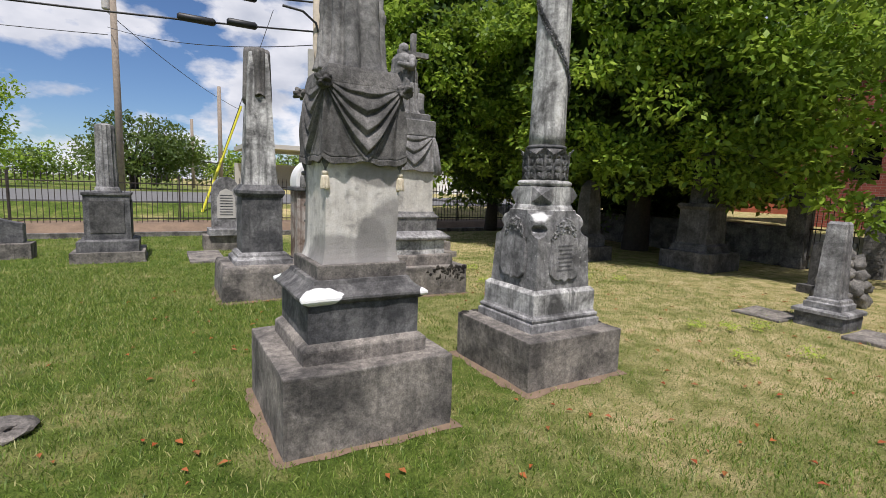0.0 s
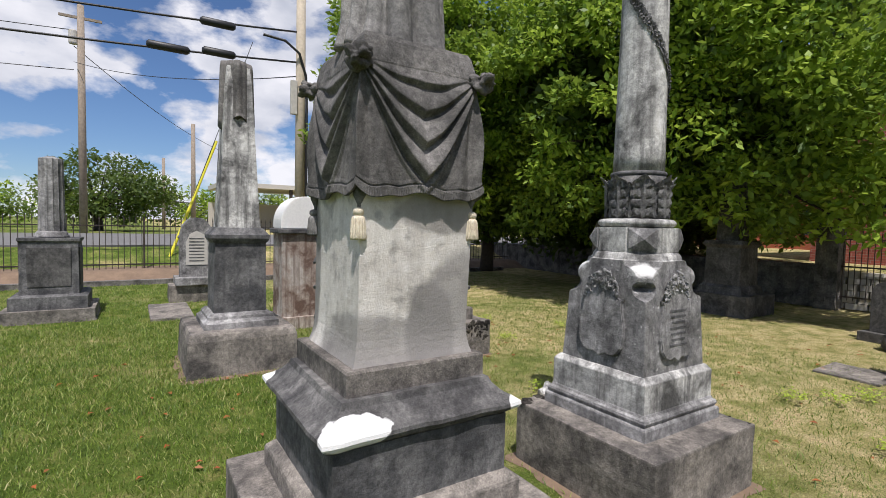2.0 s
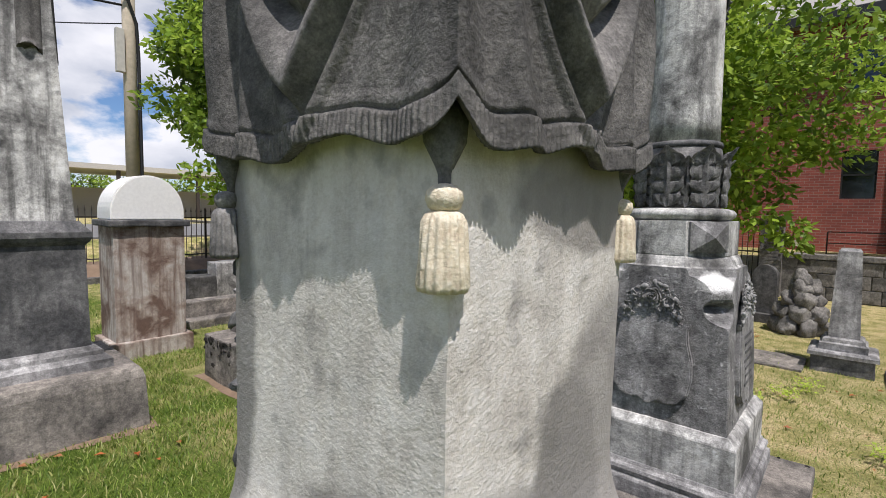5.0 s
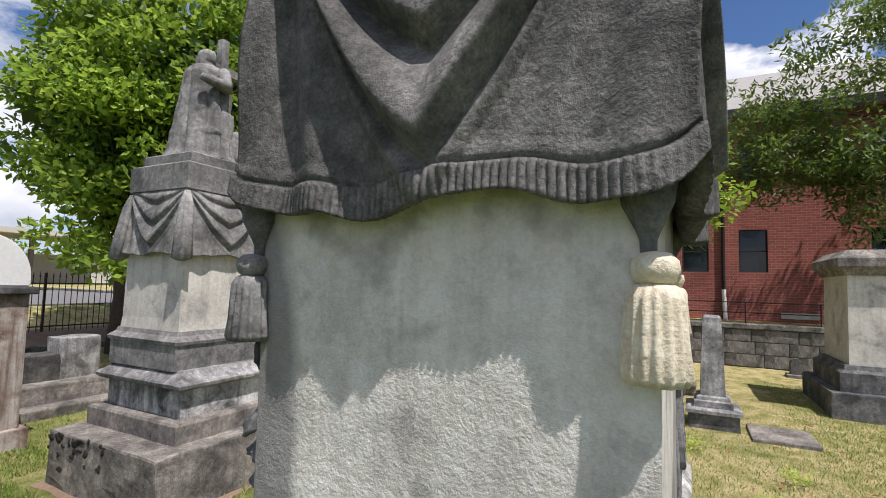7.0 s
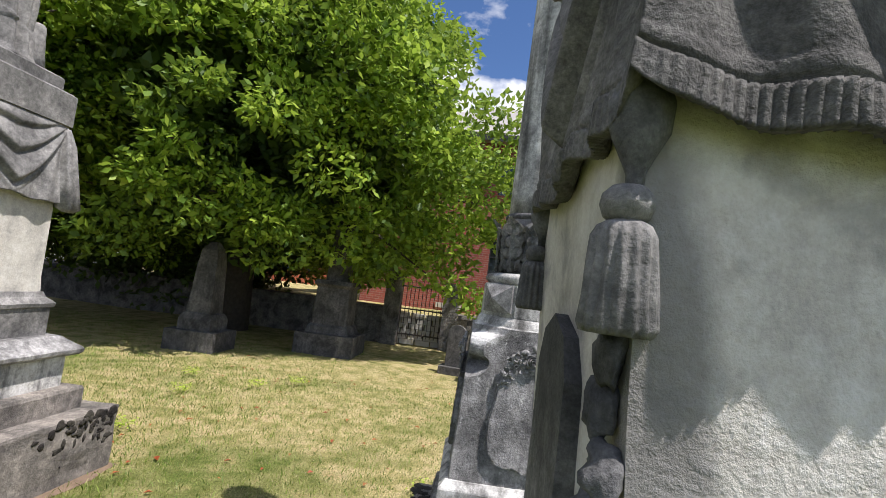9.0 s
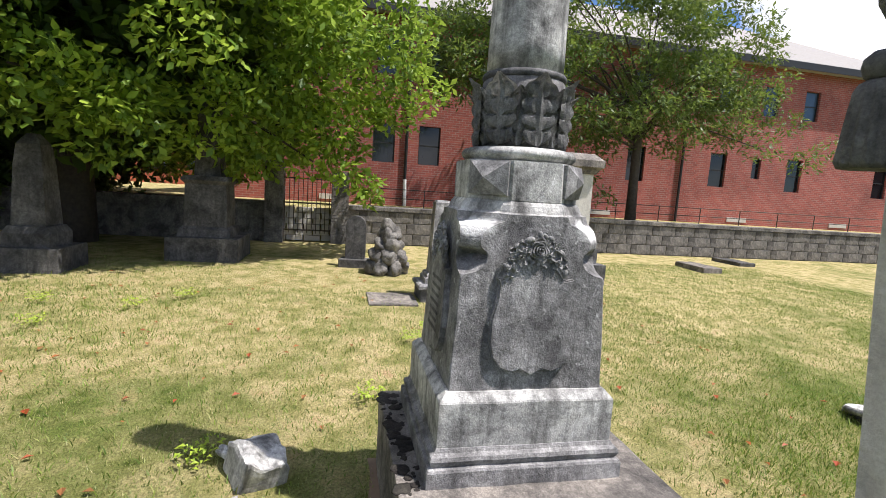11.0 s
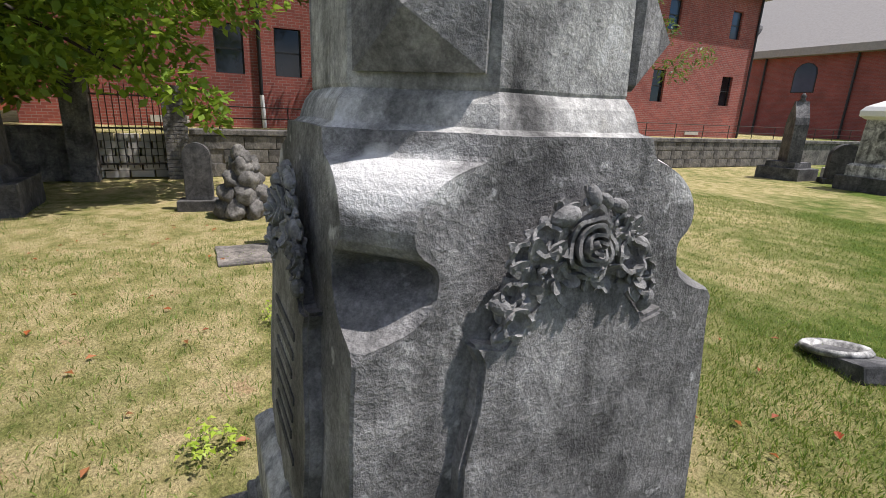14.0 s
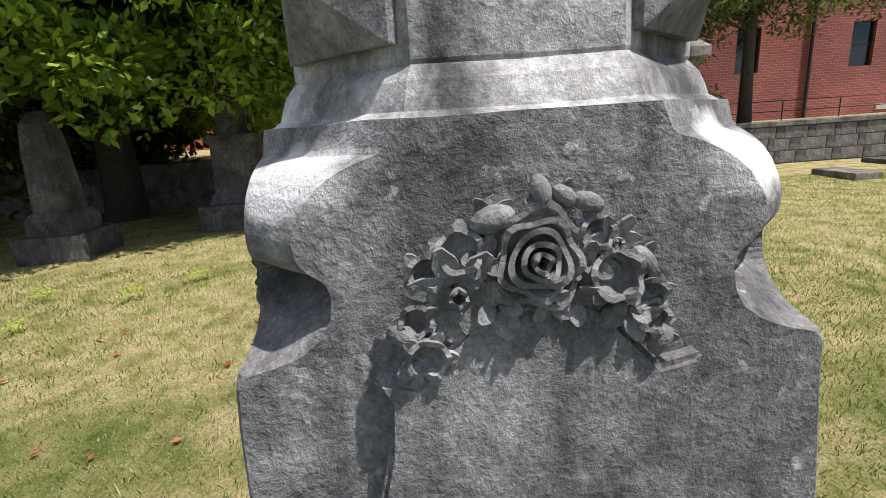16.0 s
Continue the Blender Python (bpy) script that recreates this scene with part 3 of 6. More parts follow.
carved_cloth(AX, AY, 0.266, 0.296, 2.315, 1.795, 240, 130, 0.046, mon_a)
part("cap_block", tower([(0.262, 2.25), (0.268, 2.31), (0.262, 2.35), (0.25, 2.40), (0.24, 2.42)], AX, AY, 4, 8), M_CLOTH, mon_a)
for sx in (-1, 1):
    for sy in (-1, 1):
        bm = boulder((0.045, 0.045, 0.04), sx * 3 + sy, 4, 0.9)
        bmesh.ops.transform(bm, matrix=pose(AX + sx * 0.284, AY + sy * 0.284, 2.30), verts=bm.verts[:])
        part("knot", bm, M_CLOTH, mon_a, "gathered cloth knot with pale worn top", smooth=True)
        tx, ty = TX + sx * 0.268, TY + sy * 0.268
        bm = lathe([(0.004, 1.84), (0.02, 1.835), (0.027, 1.815), (0.024, 1.79), (0.012, 1.765), (0.008, 1.755), (0.007, 1.73)], tx - sx * 0.006, ty - sy * 0.006, 20, lambda a, z: 1 + 0.06 * math.sin(7 * a + 40 * z))
        part("cord", bm, M_DARK, mon_a, smooth=True)
        # cream tassels on the -y corners, darker grey ones on the +y corners
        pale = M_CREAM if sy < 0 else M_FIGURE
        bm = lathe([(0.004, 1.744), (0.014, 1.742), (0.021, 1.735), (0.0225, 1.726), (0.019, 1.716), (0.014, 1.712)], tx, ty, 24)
        tas = part("tassel_knob", bm, pale, mon_a, "carved tassel knob", smooth=True)
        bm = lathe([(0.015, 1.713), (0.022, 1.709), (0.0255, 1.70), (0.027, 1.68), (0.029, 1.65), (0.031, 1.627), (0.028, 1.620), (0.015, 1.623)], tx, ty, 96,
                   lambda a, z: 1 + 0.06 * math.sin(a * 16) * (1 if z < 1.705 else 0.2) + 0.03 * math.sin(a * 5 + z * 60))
        part("tassel_skirt", bm, pale, mon_a, "carved tassel threads in cream stone" if sy < 0 else "dark grey carved tassel threads", smooth=True)
# carved niche with garland on the face away from the lawn path
bm = slab_shape([(-0.10, 1.2), (0.10, 1.2), (0.10, 1.55), (0.07, 1.60), (0.0, 1.625), (-0.07, 1.60), (-0.10, 1.55)], -0.012, 0.012, (AX, AY + 0.272, 0), 0)
part("niche_panel", bm, M_DARK, mon_a)
for k in range(9):
    bm = boulder((0.02, 0.011, 0.026), k * 1.7, 3, 0.6)
    bmesh.ops.transform(bm, matrix=pose(AX - 0.235 + 0.014 * math.sin(k * 2.1), AY + 0.275, 1.60 - 0.045 * k, 20 * k, 10, 30 * k), verts=bm.verts[:])
    part("carved_leaf", bm, M_DARK, mon_a, smooth=True)


def robed_figure(cx, cy, z0, height, r0, turn, parent, mat, name="statue", lean=0.0):
    """A standing figure as one plain weathered mesh: heavy robe folds, a mantle across it, a bowed head and one folded arm."""
    bm = bmesh.new()
    n, rows = 120, 90
    rings = []
    for r in range(rows + 1):
        v = r / rows
        body = r0 * float(np.interp(v, [0, 0.06, 0.3, 0.5, 0.62, 0.76, 0.82, 0.845, 0.86, 0.89, 0.94, 0.98, 1.0], [1.12, 1.02, 0.9, 0.84, 0.78, 0.8, 0.66, 0.4, 0.3, 0.37, 0.4, 0.3, 0.06]))
        cloth = 1.0 if v < 0.76 else max(0.0, 1 - (v - 0.76) / 0.07)
        ring = []
        for i in range(n):
            a = 2 * math.pi * i / n
            long_fold = abs(math.sin(5.5 * a + 1.2 * math.sin(2 * a) + 0.9 * v)) ** 0.7 * max(0.0, 1 - v * 1.1) ** 0.5
            across = a * 1.6 / math.pi + v * 4.6
            mantle = (across - math.floor(across)) ** 0.7 * (0.5 + 0.5 * math.sin(a + 0.6)) * (1 if 0.22 < v < 0.8 else 0.25)
            rr = body * (0.78 + cloth * (0.30 * long_fold + 0.22 * mantle))
            ring.append(bm.verts.new((rr * math.cos(a), 0.84 * rr * math.sin(a) + lean * v, v * height)))
        rings.append(ring)
    for a, b in zip(rings, rings[1:]):
        for i in range(n):
            bm.faces.new((a[i], a[(i + 1) % n], b[(i + 1) % n], b[i]))
    bm.faces.new(rings[-1])
    bm.faces.new(list(reversed(rings[0])))
    arm = [(r0 * 0.62, 0.0, height * 0.77), (r0 * 0.92, -r0 * 0.35, height * 0.62), (r0 * 0.30, -r0 * 0.90, height * 0.66)]
    tube(bm, arm, [r0 * 0.25, r0 * 0.24, r0 * 0.12], 14)
    bmesh.ops.transform(bm, matrix=pose(cx, cy, z0, 0, 0, turn), verts=bm.verts[:])
    wear(bm, 0.006, 9, cx)
    return part(name, bm, mat, parent, "weathered grey carved robed figure", smooth=True)


robed_figure(AX, AY, 2.41, 1.75, 0.235, 20, mon_a, M_FIGURE)

# ---------------------------------------------------------------- column monument
BX, BY = 0.575, 0.595
mon_b = thing("column_monument", "grey marble column with carved shields, rose garlands and ivy band", "monument", at=(BX, BY, 0))
part("base_block", block(-0.575, 0.50, -0.59, 0.51, -0.08, 0.435, 0.012, 7, 0.007), M_BASE, mon_b, "rough limestone base with black lichen corners")
for k in range(90):
    a = random.random()
    bm = boulder((0.008 + 0.035 * a * a, 0.008 + 0.03 * a * a, 0.005), k * 1.3, 2, 0.6)
    if k % 3:
        p = (random.uniform(-0.57, 0.45), random.choice((0.495, 0.47, 0.45, 0.43)) + random.uniform(-0.02, 0.012), 0.435)
    else:
        p = (0.49 - abs(random.gauss(0, 0.05)), random.uniform(-0.58, 0.4), 0.435)
    bmesh.ops.transform(bm, matrix=pose(*p, 0, 0, 50 * k), verts=bm.verts[:])
    part("lichen_crust", bm, M_MOSS, mon_b, "crumbly black lichen crust", smooth=True)
part("plinth_moulding", tower([(0.405, 0.43), (0.405, 0.50), (0.40, 0.51), (0.385, 0.515), (0.39, 0.525), (0.395, 0.54), (0.39, 0.555), (0.375, 0.565), (0.368, 0.58)], 0, 0, 4, 8), M_GREY, mon_b)
part("plinth", tower([(0.365, 0.575), (0.365, 0.755), (0.362, 0.762), (0.335, 0.792)], 0, 0, 4, 8), M_STREAK, mon_b, "plinth with chamfered top and pale edges")
# die: a square block whose upper corners are cut to a rolled scroll over a deep scoop
CORNER = [(0.785, 0.004), (1.235, 0.004), (1.247, 0.01), (1.252, 0.035), (1.262, 0.065), (1.28, 0.088), (1.30, 0.098), (1.325, 0.10), (1.338, 0.095), (1.348, 0.08),
          (1.36, 0.07), (1.378, 0.066), (1.395, 0.07), (1.415, 0.082), (1.432, 0.10), (1.445, 0.125), (1.455, 0.155), (1.485, 0.165)]
bm = bmesh.new()
rings, zs = [], [0.785 + 0.45 * i / 10 for i in range(10)] + [1.235 + 0.25 * i / 40 for i in range(41)]
for z in zs:
    half = 0.325 - 0.035 * (z - 0.785) / 0.70
    ch = float(np.interp(z, [c[0] for c in CORNER], [c[1] for c in CORNER]))
    scoop = max(0.0, 1 - abs(z - 1.315) / 0.032)
    ring = []
    for k in range(4):
        ca, sa = math.cos(k * math.pi / 2), math.sin(k * math.pi / 2)
        pts = [(half, -half + ch + (2 * half - 2 * ch) * j / 12) for j in range(13)]
        for j in range(1, 8):
            f = j / 8
            deep = 0.045 * scoop * math.sin(math.pi * f) ** 0.7
            pts.append((half - ch * f - deep, half - ch * (1 - f) - deep))
        ring += [bm.verts.new((x * ca - y * sa, x * sa + y * ca, z)) for x, y in pts]
    rings.append(ring)
n_ = len(rings[0])
for a, b in zip(rings, rings[1:]):
    for i in range(n_):
        bm.faces.new((a[i], a[(i + 1) % n_], b[(i + 1) % n_], b[i]))
bm.faces.new(rings[-1])
bm.faces.new(list(reversed(rings[0])))
wear(bm, 0.003, 9, 2)
part("die", bm, M_SCROLL, mon_b, "streaked grey marble die with rolled corner scrolls")


def petal_ring(bm, count, r, length, tilt, z, width=0.7, phase=0.0, curl=0.3, centre=(0, 0)):
    for k in range(count):
        a = phase + 2 * math.pi * k / count
        grid = []
        for i in range(4):
            f = i / 3
            wid = width * length * math.sin(math.pi * (0.18 + 0.72 * f)) * 0.5
            row = []
            for s in (-1, 0, 1):
                rad = r + length * f * math.cos(tilt)
                zz = z + length * f * math.sin(tilt) - curl * length * f * f * 0.5 + 0.15 * wid * abs(s)
                row.append(bm.verts.new((centre[0] + rad * math.cos(a) - s * wid * math.sin(a), centre[1] + rad * math.sin(a) + s * wid * math.cos(a), zz)))
            grid.append(row)
        low = [[bm.verts.new(v.co + Vector((0, 0, -0.0045))) for v in row] for row in grid]
        for i in range(3):
            for s in range(2):
                bm.faces.new((grid[i][s], grid[i + 1][s], grid[i + 1][s + 1], grid[i][s + 1]))
                bm.faces.new((low[i][s], low[i][s + 1], low[i + 1][s + 1], low[i + 1][s]))
        for g0, g1, l0, l1 in [(grid[i][0], grid[i + 1][0], low[i][0], low[i + 1][0]) for i in range(3)] + [(grid[i + 1][2], grid[i][2], low[i + 1][2], low[i][2]) for i in range(3)]:
            bm.faces.new((g0, l0, l1, g1))
        bm.faces.new((grid[3][0], low[3][0], low[3][1], grid[3][1]))
        bm.faces.new((grid[3][1], low[3][1], low[3][2], grid[3][2]))


def cup(bm, r, h, z, wob=0.12, phase=0.0, thick=0.004, n=28, lobes=5):
    rings = []
    for rr, zz in ((0.55, 0.0), (0.85, 0.35), (1.0, 0.8), (1.05, 1.0), (1.0 - thick / r, 1.0), (0.78, 0.45), (0.4, 0.15)):
        ring = []
        for i in range(n):
            a = 2 * math.pi * i / n
            k = 1 + wob * math.sin(lobes * a + phase) * zz
            ring.append(bm.verts.new((r * rr * k * math.cos(a), r * rr * k * math.sin(a), z + h * zz * (1 + 0.15 * math.sin(lobes * a + phase)))))
        rings.append(ring)
    for a, b in zip(rings, rings[1:]):
        for i in range(n):
            bm.faces.new((a[i], a[(i + 1) % n], b[(i + 1) % n], b[i]))
    bm.faces.new(rings[-1])
    bm.faces.new(list(reversed(rings[0])))


def blossom(kind, size):
    bm = bmesh.new()
    if kind == "rose":
        for j, (r, h) in enumerate(((1.0, 0.30), (0.78, 0.42), (0.58, 0.52), (0.38, 0.60), (0.2, 0.66))):
            cup(bm, size * r, size * h, 0.001 * j, 0.10 if j < 3 else 0.05, j * 1.4, 0.004, 32, 5 if j < 2 else 3)
        petal_ring(bm, 6, size * 0.75, size * 0.75, 0.15, 0.004, 0.8, 0.3)
    elif kind == "star":
        petal_ring(bm, 6, size * 0.15, size * 0.95, 0.28, 0.008, 0.62, 0.2, 0.2)
        cup(bm, size * 0.2, size * 0.35, 0.012, 0.0, 0, 0.003, 14)
    elif kind == "bell":
        cup(bm, size * 0.8, size * 0.75, 0.0, 0.06, 0.5, 0.004, 24, 5)
        petal_ring(bm, 5, size * 0.55, size * 0.6, 0.25, size * 0.5, 0.9, 0.0, 0.3)
    elif kind == "bud":
        bmesh.ops.create_uvsphere(bm, u_segments=12, v_segments=8, radius=size * 0.55, matrix=Matrix.Translation((0, 0, size * 0.4)) @ Matrix.Diagonal((0.8, 1.3, 0.8, 1)))
        petal_ring(bm, 4, size * 0.2, size * 0.7, 0.5, 0.004, 0.6, 0.4)
    else:
        petal_ring(bm, 5, size * 0.1, size * 0.9, 0.2, 0.004, 0.75, 0.5)
        petal_ring(bm, 3, size * 0.1, size * 0.6, 0.7, 0.008, 0.7, 0.1)
    bmesh.ops.recalc_face_normals(bm, faces=bm.faces[:])
    return bm


GARLAND = [("rose", -0.002, 1.343, 0.047), ("star", -0.083, 1.318, 0.044), ("bell", -0.078, 1.352, 0.026), ("bud", -0.045, 1.385, 0.030), ("bell", -0.112, 1.338, 0.022),
           ("bud", 0.004, 1.405, 0.022), ("bud", 0.027, 1.402, 0.020), ("bud", 0.050, 1.392, 0.022), ("bell", 0.058, 1.362, 0.020), ("star", 0.076, 1.358, 0.024),
           ("bell", 0.076, 1.318, 0.030), ("bud", 0.106, 1.332, 0.024), ("bell", 0.112, 1.30, 0.022), ("bell", 0.116, 1.272, 0.020), ("bud", 0.125, 1.25, 0.024),
           ("bell", -0.126, 1.29, 0.020), ("bud", -0.14, 1.272, 0.024), ("bell", -0.118, 1.255, 0.026), ("bud", -0.138, 1.235, 0.02), ("leaf", -0.045, 1.30, 0.042),
           ("leaf", 0.035, 1.30, 0.042), ("leaf", -0.055, 1.345, 0.038), ("leaf", 0.05, 1.335, 0.04), ("leaf", -0.10, 1.29, 0.035), ("leaf", 0.095, 1.285, 0.036), ("leaf", 0.01, 1.295, 0.034)]
shield = [(-0.165, 1.245), (-0.15, 1.215), (-0.155, 1.16), (-0.175, 1.08), (-0.178, 1.0), (-0.165, 0.93), (-0.13, 0.885), (-0.085, 0.868), (-0.045, 0.88),
          (0.0, 0.852), (0.045, 0.88), (0.085, 0.868), (0.13, 0.885), (0.165, 0.93), (0.178, 1.0), (0.175, 1.08), (0.155, 1.16), (0.15, 1.215), (0.165, 1.245),
          (0.12, 1.235), (0.06, 1.30), (0.0, 1.33), (-0.06, 1.30), (-0.12, 1.235)]
for k in range(4):
    lean_in = math.degrees(math.atan(0.035 / 0.70))
    faces_in = pose(0, 0, 0, 0, 0, 90 * k) @ pose(0, -0.3245, 0.785, -lean_in, 0, 0) @ Matrix.Translation((0, 0, -0.785))
    bm = slab_shape(shield, -0.024, 0.01)
    bmesh.ops.bevel(bm, geom=[e for e in bm.edges if e.calc_face_angle(0) > 0.6], offset=0.006, segments=2, affect="EDGES")
    bmesh.ops.transform(bm, matrix=faces_in, verts=bm.verts[:])
    part("shield", bm, M_GREY, mon_b, "raised shield with scalloped foot")
    for j, (kind, gx_, gz_, size) in enumerate(GARLAND):
        bm = blossom(kind, size)
        bmesh.ops.transform(bm, matrix=faces_in @ pose(gx_ * 0.92, -0.016, 1.332 + (gz_ - 1.32) * 0.95, 90 + 14 * math.sin(j * 2.3), 12 * math.cos(j * 1.7), 0) @ pose(0, 0, 0, 0, 0, 37 * j), verts=bm.verts[:])
        part(kind if kind in ("rose", "leaf") else "carved_flower", bm, M_FLOWER, mon_b, smooth=False)
    if k == 0 or k == 2:
        for j in range(7):
            wdt = 0.09 - 0.01 * (j % 3)
            bm = box(bmesh.new(), -wdt, wdt, -0.0265, -0.02, 1.17 - 0.036 * j, 1.183 - 0.036 * j)
            bmesh.ops.transform(bm, matrix=faces_in, verts=bm.verts[:])
            part("inscription_line", bm, M_DARK, mon_b)
part("die_moulding", tower([(0.285, 1.455), (0.288, 1.47), (0.285, 1.483), (0.272, 1.492), (0.268, 1.505), (0.262, 1.52), (0.25, 1.535)], 0, 0, 8, 4, math.pi / 8), M_STREAK, mon_b, "pale eight-sided moulding")
part("drum", tower([(0.248, 1.534), (0.25, 1.54), (0.247, 1.695)], 0, 0, 8, 4, math.pi / 8), M_STREAK, mon_b)
for k in range(4):
    bm = bmesh.new()
    q = [bm.verts.new(p) for p in ((0.244, -0.088, 1.555), (0.244, 0.088, 1.555), (0.244, 0.088, 1.69), (0.244, -0.088, 1.69))]
    q2 = [bm.verts.new((0.262, v.co.y, v.co.z)) for v in q]
    tip = bm.verts.new((0.305, 0, 1.622))
    for i in range(4):
        bm.faces.new((q[i], q[(i + 1) % 4], q2[(i + 1) % 4], q2[i]))
        bm.faces.new((q2[i], q2[(i + 1) % 4], tip))
    bmesh.ops.recalc_face_normals(bm, faces=bm.faces[:])
    bmesh.ops.transform(bm, matrix=pose(0, 0, 0, 0, 0, 45 + 90 * k), verts=bm.verts[:])
    part("pyramid_boss", bm, M_GREY, mon_b)
part("torus_ring", lathe([(0.20, 1.694), (0.232, 1.70), (0.248, 1.715), (0.25, 1.73), (0.238, 1.745), (0.215, 1.752), (0.19, 1.754)], 0, 0, 64), M_STREAK, mon_b, "bright ring moulding", smooth=True)
part("leaf_bell", lathe([(0.178, 1.75), (0.182, 1.80), (0.186, 1.90), (0.184, 1.98), (0.176, 2.03), (0.165, 2.045)], 0, 0, 64), M_FIGURE, mon_b, smooth=True)
def acanthus(height, width, z0, r0):
    """One carved leaf: toothed outline, hollow eyes between the lobes, raised midrib and a tip that curls outwards."""
    bm = bmesh.new()
    rows_, cols_ = [], [-1, -0.72, -0.45, -0.2, 0, 0.2, 0.45, 0.72, 1]
    for i in range(29):
        f = i / 28
        tooth = abs(math.sin(f * math.pi * 4.5))
        w = width * (0.55 + 0.45 * math.sin(math.pi * (0.1 + 0.75 * f))) * (0.78 + 0.3 * tooth) * (1 if f < 0.86 else max(0.12, (1 - f) / 0.14))
        row = []
        for s_ in cols_:
            rib = 0.016 * (1 - abs(s_)) ** 2 + 0.010 * abs(math.sin(6.5 * s_ + 2.2 * f)) + 0.008 * tooth * abs(s_)
            eye = -0.012 if (tooth < 0.25 and 0.3 < abs(s_) < 0.9) else 0
            row.append(bm.verts.new((r0 + rib + eye + 0.035 * max(0, f - 0.8) / 0.2, s_ * w, z0 + height * (f + 0.05 * abs(s_) * (1 - f)))))
        rows_.append(row)
    for a, b in zip(rows_, rows_[1:]):
        for i in range(len(cols_) - 1):
            bm.faces.new((a[i], a[i + 1], b[i + 1], b[i]))
    bmesh.ops.solidify(bm, geom=bm.faces[:], thickness=0.012)
    return bm


for k in range(16):
    bm = acanthus(0.28 if k % 2 == 0 else 0.23, 0.072 if k % 2 == 0 else 0.05, 1.757, 0.19 if k % 2 == 0 else 0.182)
    bmesh.ops.transform(bm, matrix=pose(0, 0, 0, 0, 0, 22.5 * k), verts=bm.verts[:])
    bmesh.ops.recalc_face_normals(bm, faces=bm.faces[:])
    part("acanthus_leaf", bm, M_FLOWER, mon_b, "carved acanthus leaf")
part("neck_ring", lathe([(0.165, 2.035), (0.178, 2.04), (0.182, 2.052), (0.176, 2.064), (0.164, 2.068)], 0, 0, 48), M_DARK, mon_b, smooth=True)
part("shaft", lathe([(0.165 - 0.03 * i / 20, 2.06 + 2.15 * i / 20) for i in range(21)], 0, 0, 56), M_STREAK, mon_b, "smooth tapering column shaft", smooth=True)
for k in range(64):
    f = k / 63
    ang = -0.2 - 6.6 * f
    z = 2.45 + 1.7 * f
    bm = blossom("leaf", 0.034)
    r_ = 0.165 - 0.03 * (z - 2.06) / 2.6
    bmesh.ops.transform(bm, matrix=pose(0, 0, z, 0, 0, math.degrees(ang)) @ pose(r_, 0, 0, 0, 90, 0) @ pose(0, 0, 0, 12 * math.sin(k), 10, 40 * k), verts=bm.verts[:])
    part("ivy_leaf", bm, M_DARK, mon_b)

# ---------------------------------------------------------------- second draped monument
CX, CY = 0.87, 4.22
mon_c = thing("draped_monument", "weathered grey monument with draped pedestal and robed figure holding a cross", "monument", "draped monuments")
part("base_block", block(0.05, 1.63, 3.47, 4.88, -0.1, 0.45, 0.02, 8, 0.012), M_BASE, mon_c, "broad limestone base stained with black lichen")
for k in range(90):
    bm = boulder((0.035 * (0.2 + random.random()), 0.004, 0.03 * (0.2 + random.random())), k * 2.3, 2, 0.7)
    side_ = k % 3
    p = (1.6 - abs(random.gauss(0, 0.3)) if side_ else 0.048, 3.468 if side_ else random.uniform(4.1, 4.9), 0.44 - abs(random.gauss(0, 0.1)))
    bmesh.ops.transform(bm, matrix=pose(*p, 0, 0, 0 if side_ else 90), verts=bm.verts[:])
    part("lichen_crust", bm, M_MOSS, mon_c, "black lichen crust", smooth=True)
part("lower_step", tower([(0.585, 0.44), (0.585, 0.585), (0.575, 0.605), (0.55, 0.61)], CX, CY, 4, 8), M_BASE, mon_c)
part("dark_band", tower([(0.485, 0.605), (0.485, 0.825)], CX, CY, 4, 8), M_STREAK, mon_c, "streaked band with white runs")
part("ogee_cap", tower([(0.49, 0.82), (0.535, 0.835), (0.555, 0.85), (0.56, 0.875), (0.548, 0.89), (0.515, 0.91), (0.475, 0.945), (0.455, 0.965)], CX, CY, 4, 10, worn=0.006), M_GREY, mon_c, "projecting ledge bleached at its corners")
UX, UY = CX - 0.055, CY + 0.05
part("upper_step", tower([(0.44, 0.96), (0.44, 1.155), (0.455, 1.165), (0.46, 1.19), (0.445, 1.205), (0.415, 1.23), (0.402, 1.265)], UX, UY, 4, 8), M_FIGURE, mon_c)
part("die", tower([(0.392, 1.26), (0.385, 1.36), (0.378, 1.92)], UX, UY, 4, 12, worn=0.004), M_WHITE, mon_c, "cream-white marble die")
carved_cloth(UX, UY, 0.378, 0.44, 2.46, 1.89, 120, 60, 0.05, mon_c, fringe=False, mat=M_FIGURE, folds=3.0)
for sx in (-1, 1):
    for sy in (-1, 1):
        bm = lathe([(0.02, 2.42), (0.05, 2.30), (0.062, 2.05), (0.07, 1.86), (0.03, 1.835)], 0, 0, 20, lambda a, z: 1 + 0.16 * math.sin(5 * a))
        bmesh.ops.transform(bm, matrix=Matrix.Translation((UX + sx * 0.375, UY + sy * 0.375, 0)) , verts=bm.verts[:])
        for v in bm.verts:
            k = (2.42 - v.co.z) * 0.10
            v.co.x += sx * k
            v.co.y += sy * k
        part("corner_fold", bm, M_FIGURE, mon_c, "gathered cloth falling at the corner", smooth=True)
part("cap_block", tower([(0.395, 2.44), (0.395, 2.655), (0.375, 2.67)], UX, UY, 4, 8), M_FIGURE, mon_c)
part("statue_plinth", tower([(0.33, 2.665), (0.33, 2.76), (0.31, 2.775)], UX, UY, 4, 8), M_FIGURE, mon_c)
robed_figure(UX - 0.02, UY, 2.77, 1.10, 0.27, -60, mon_c, M_FIGURE, lean=0.03)
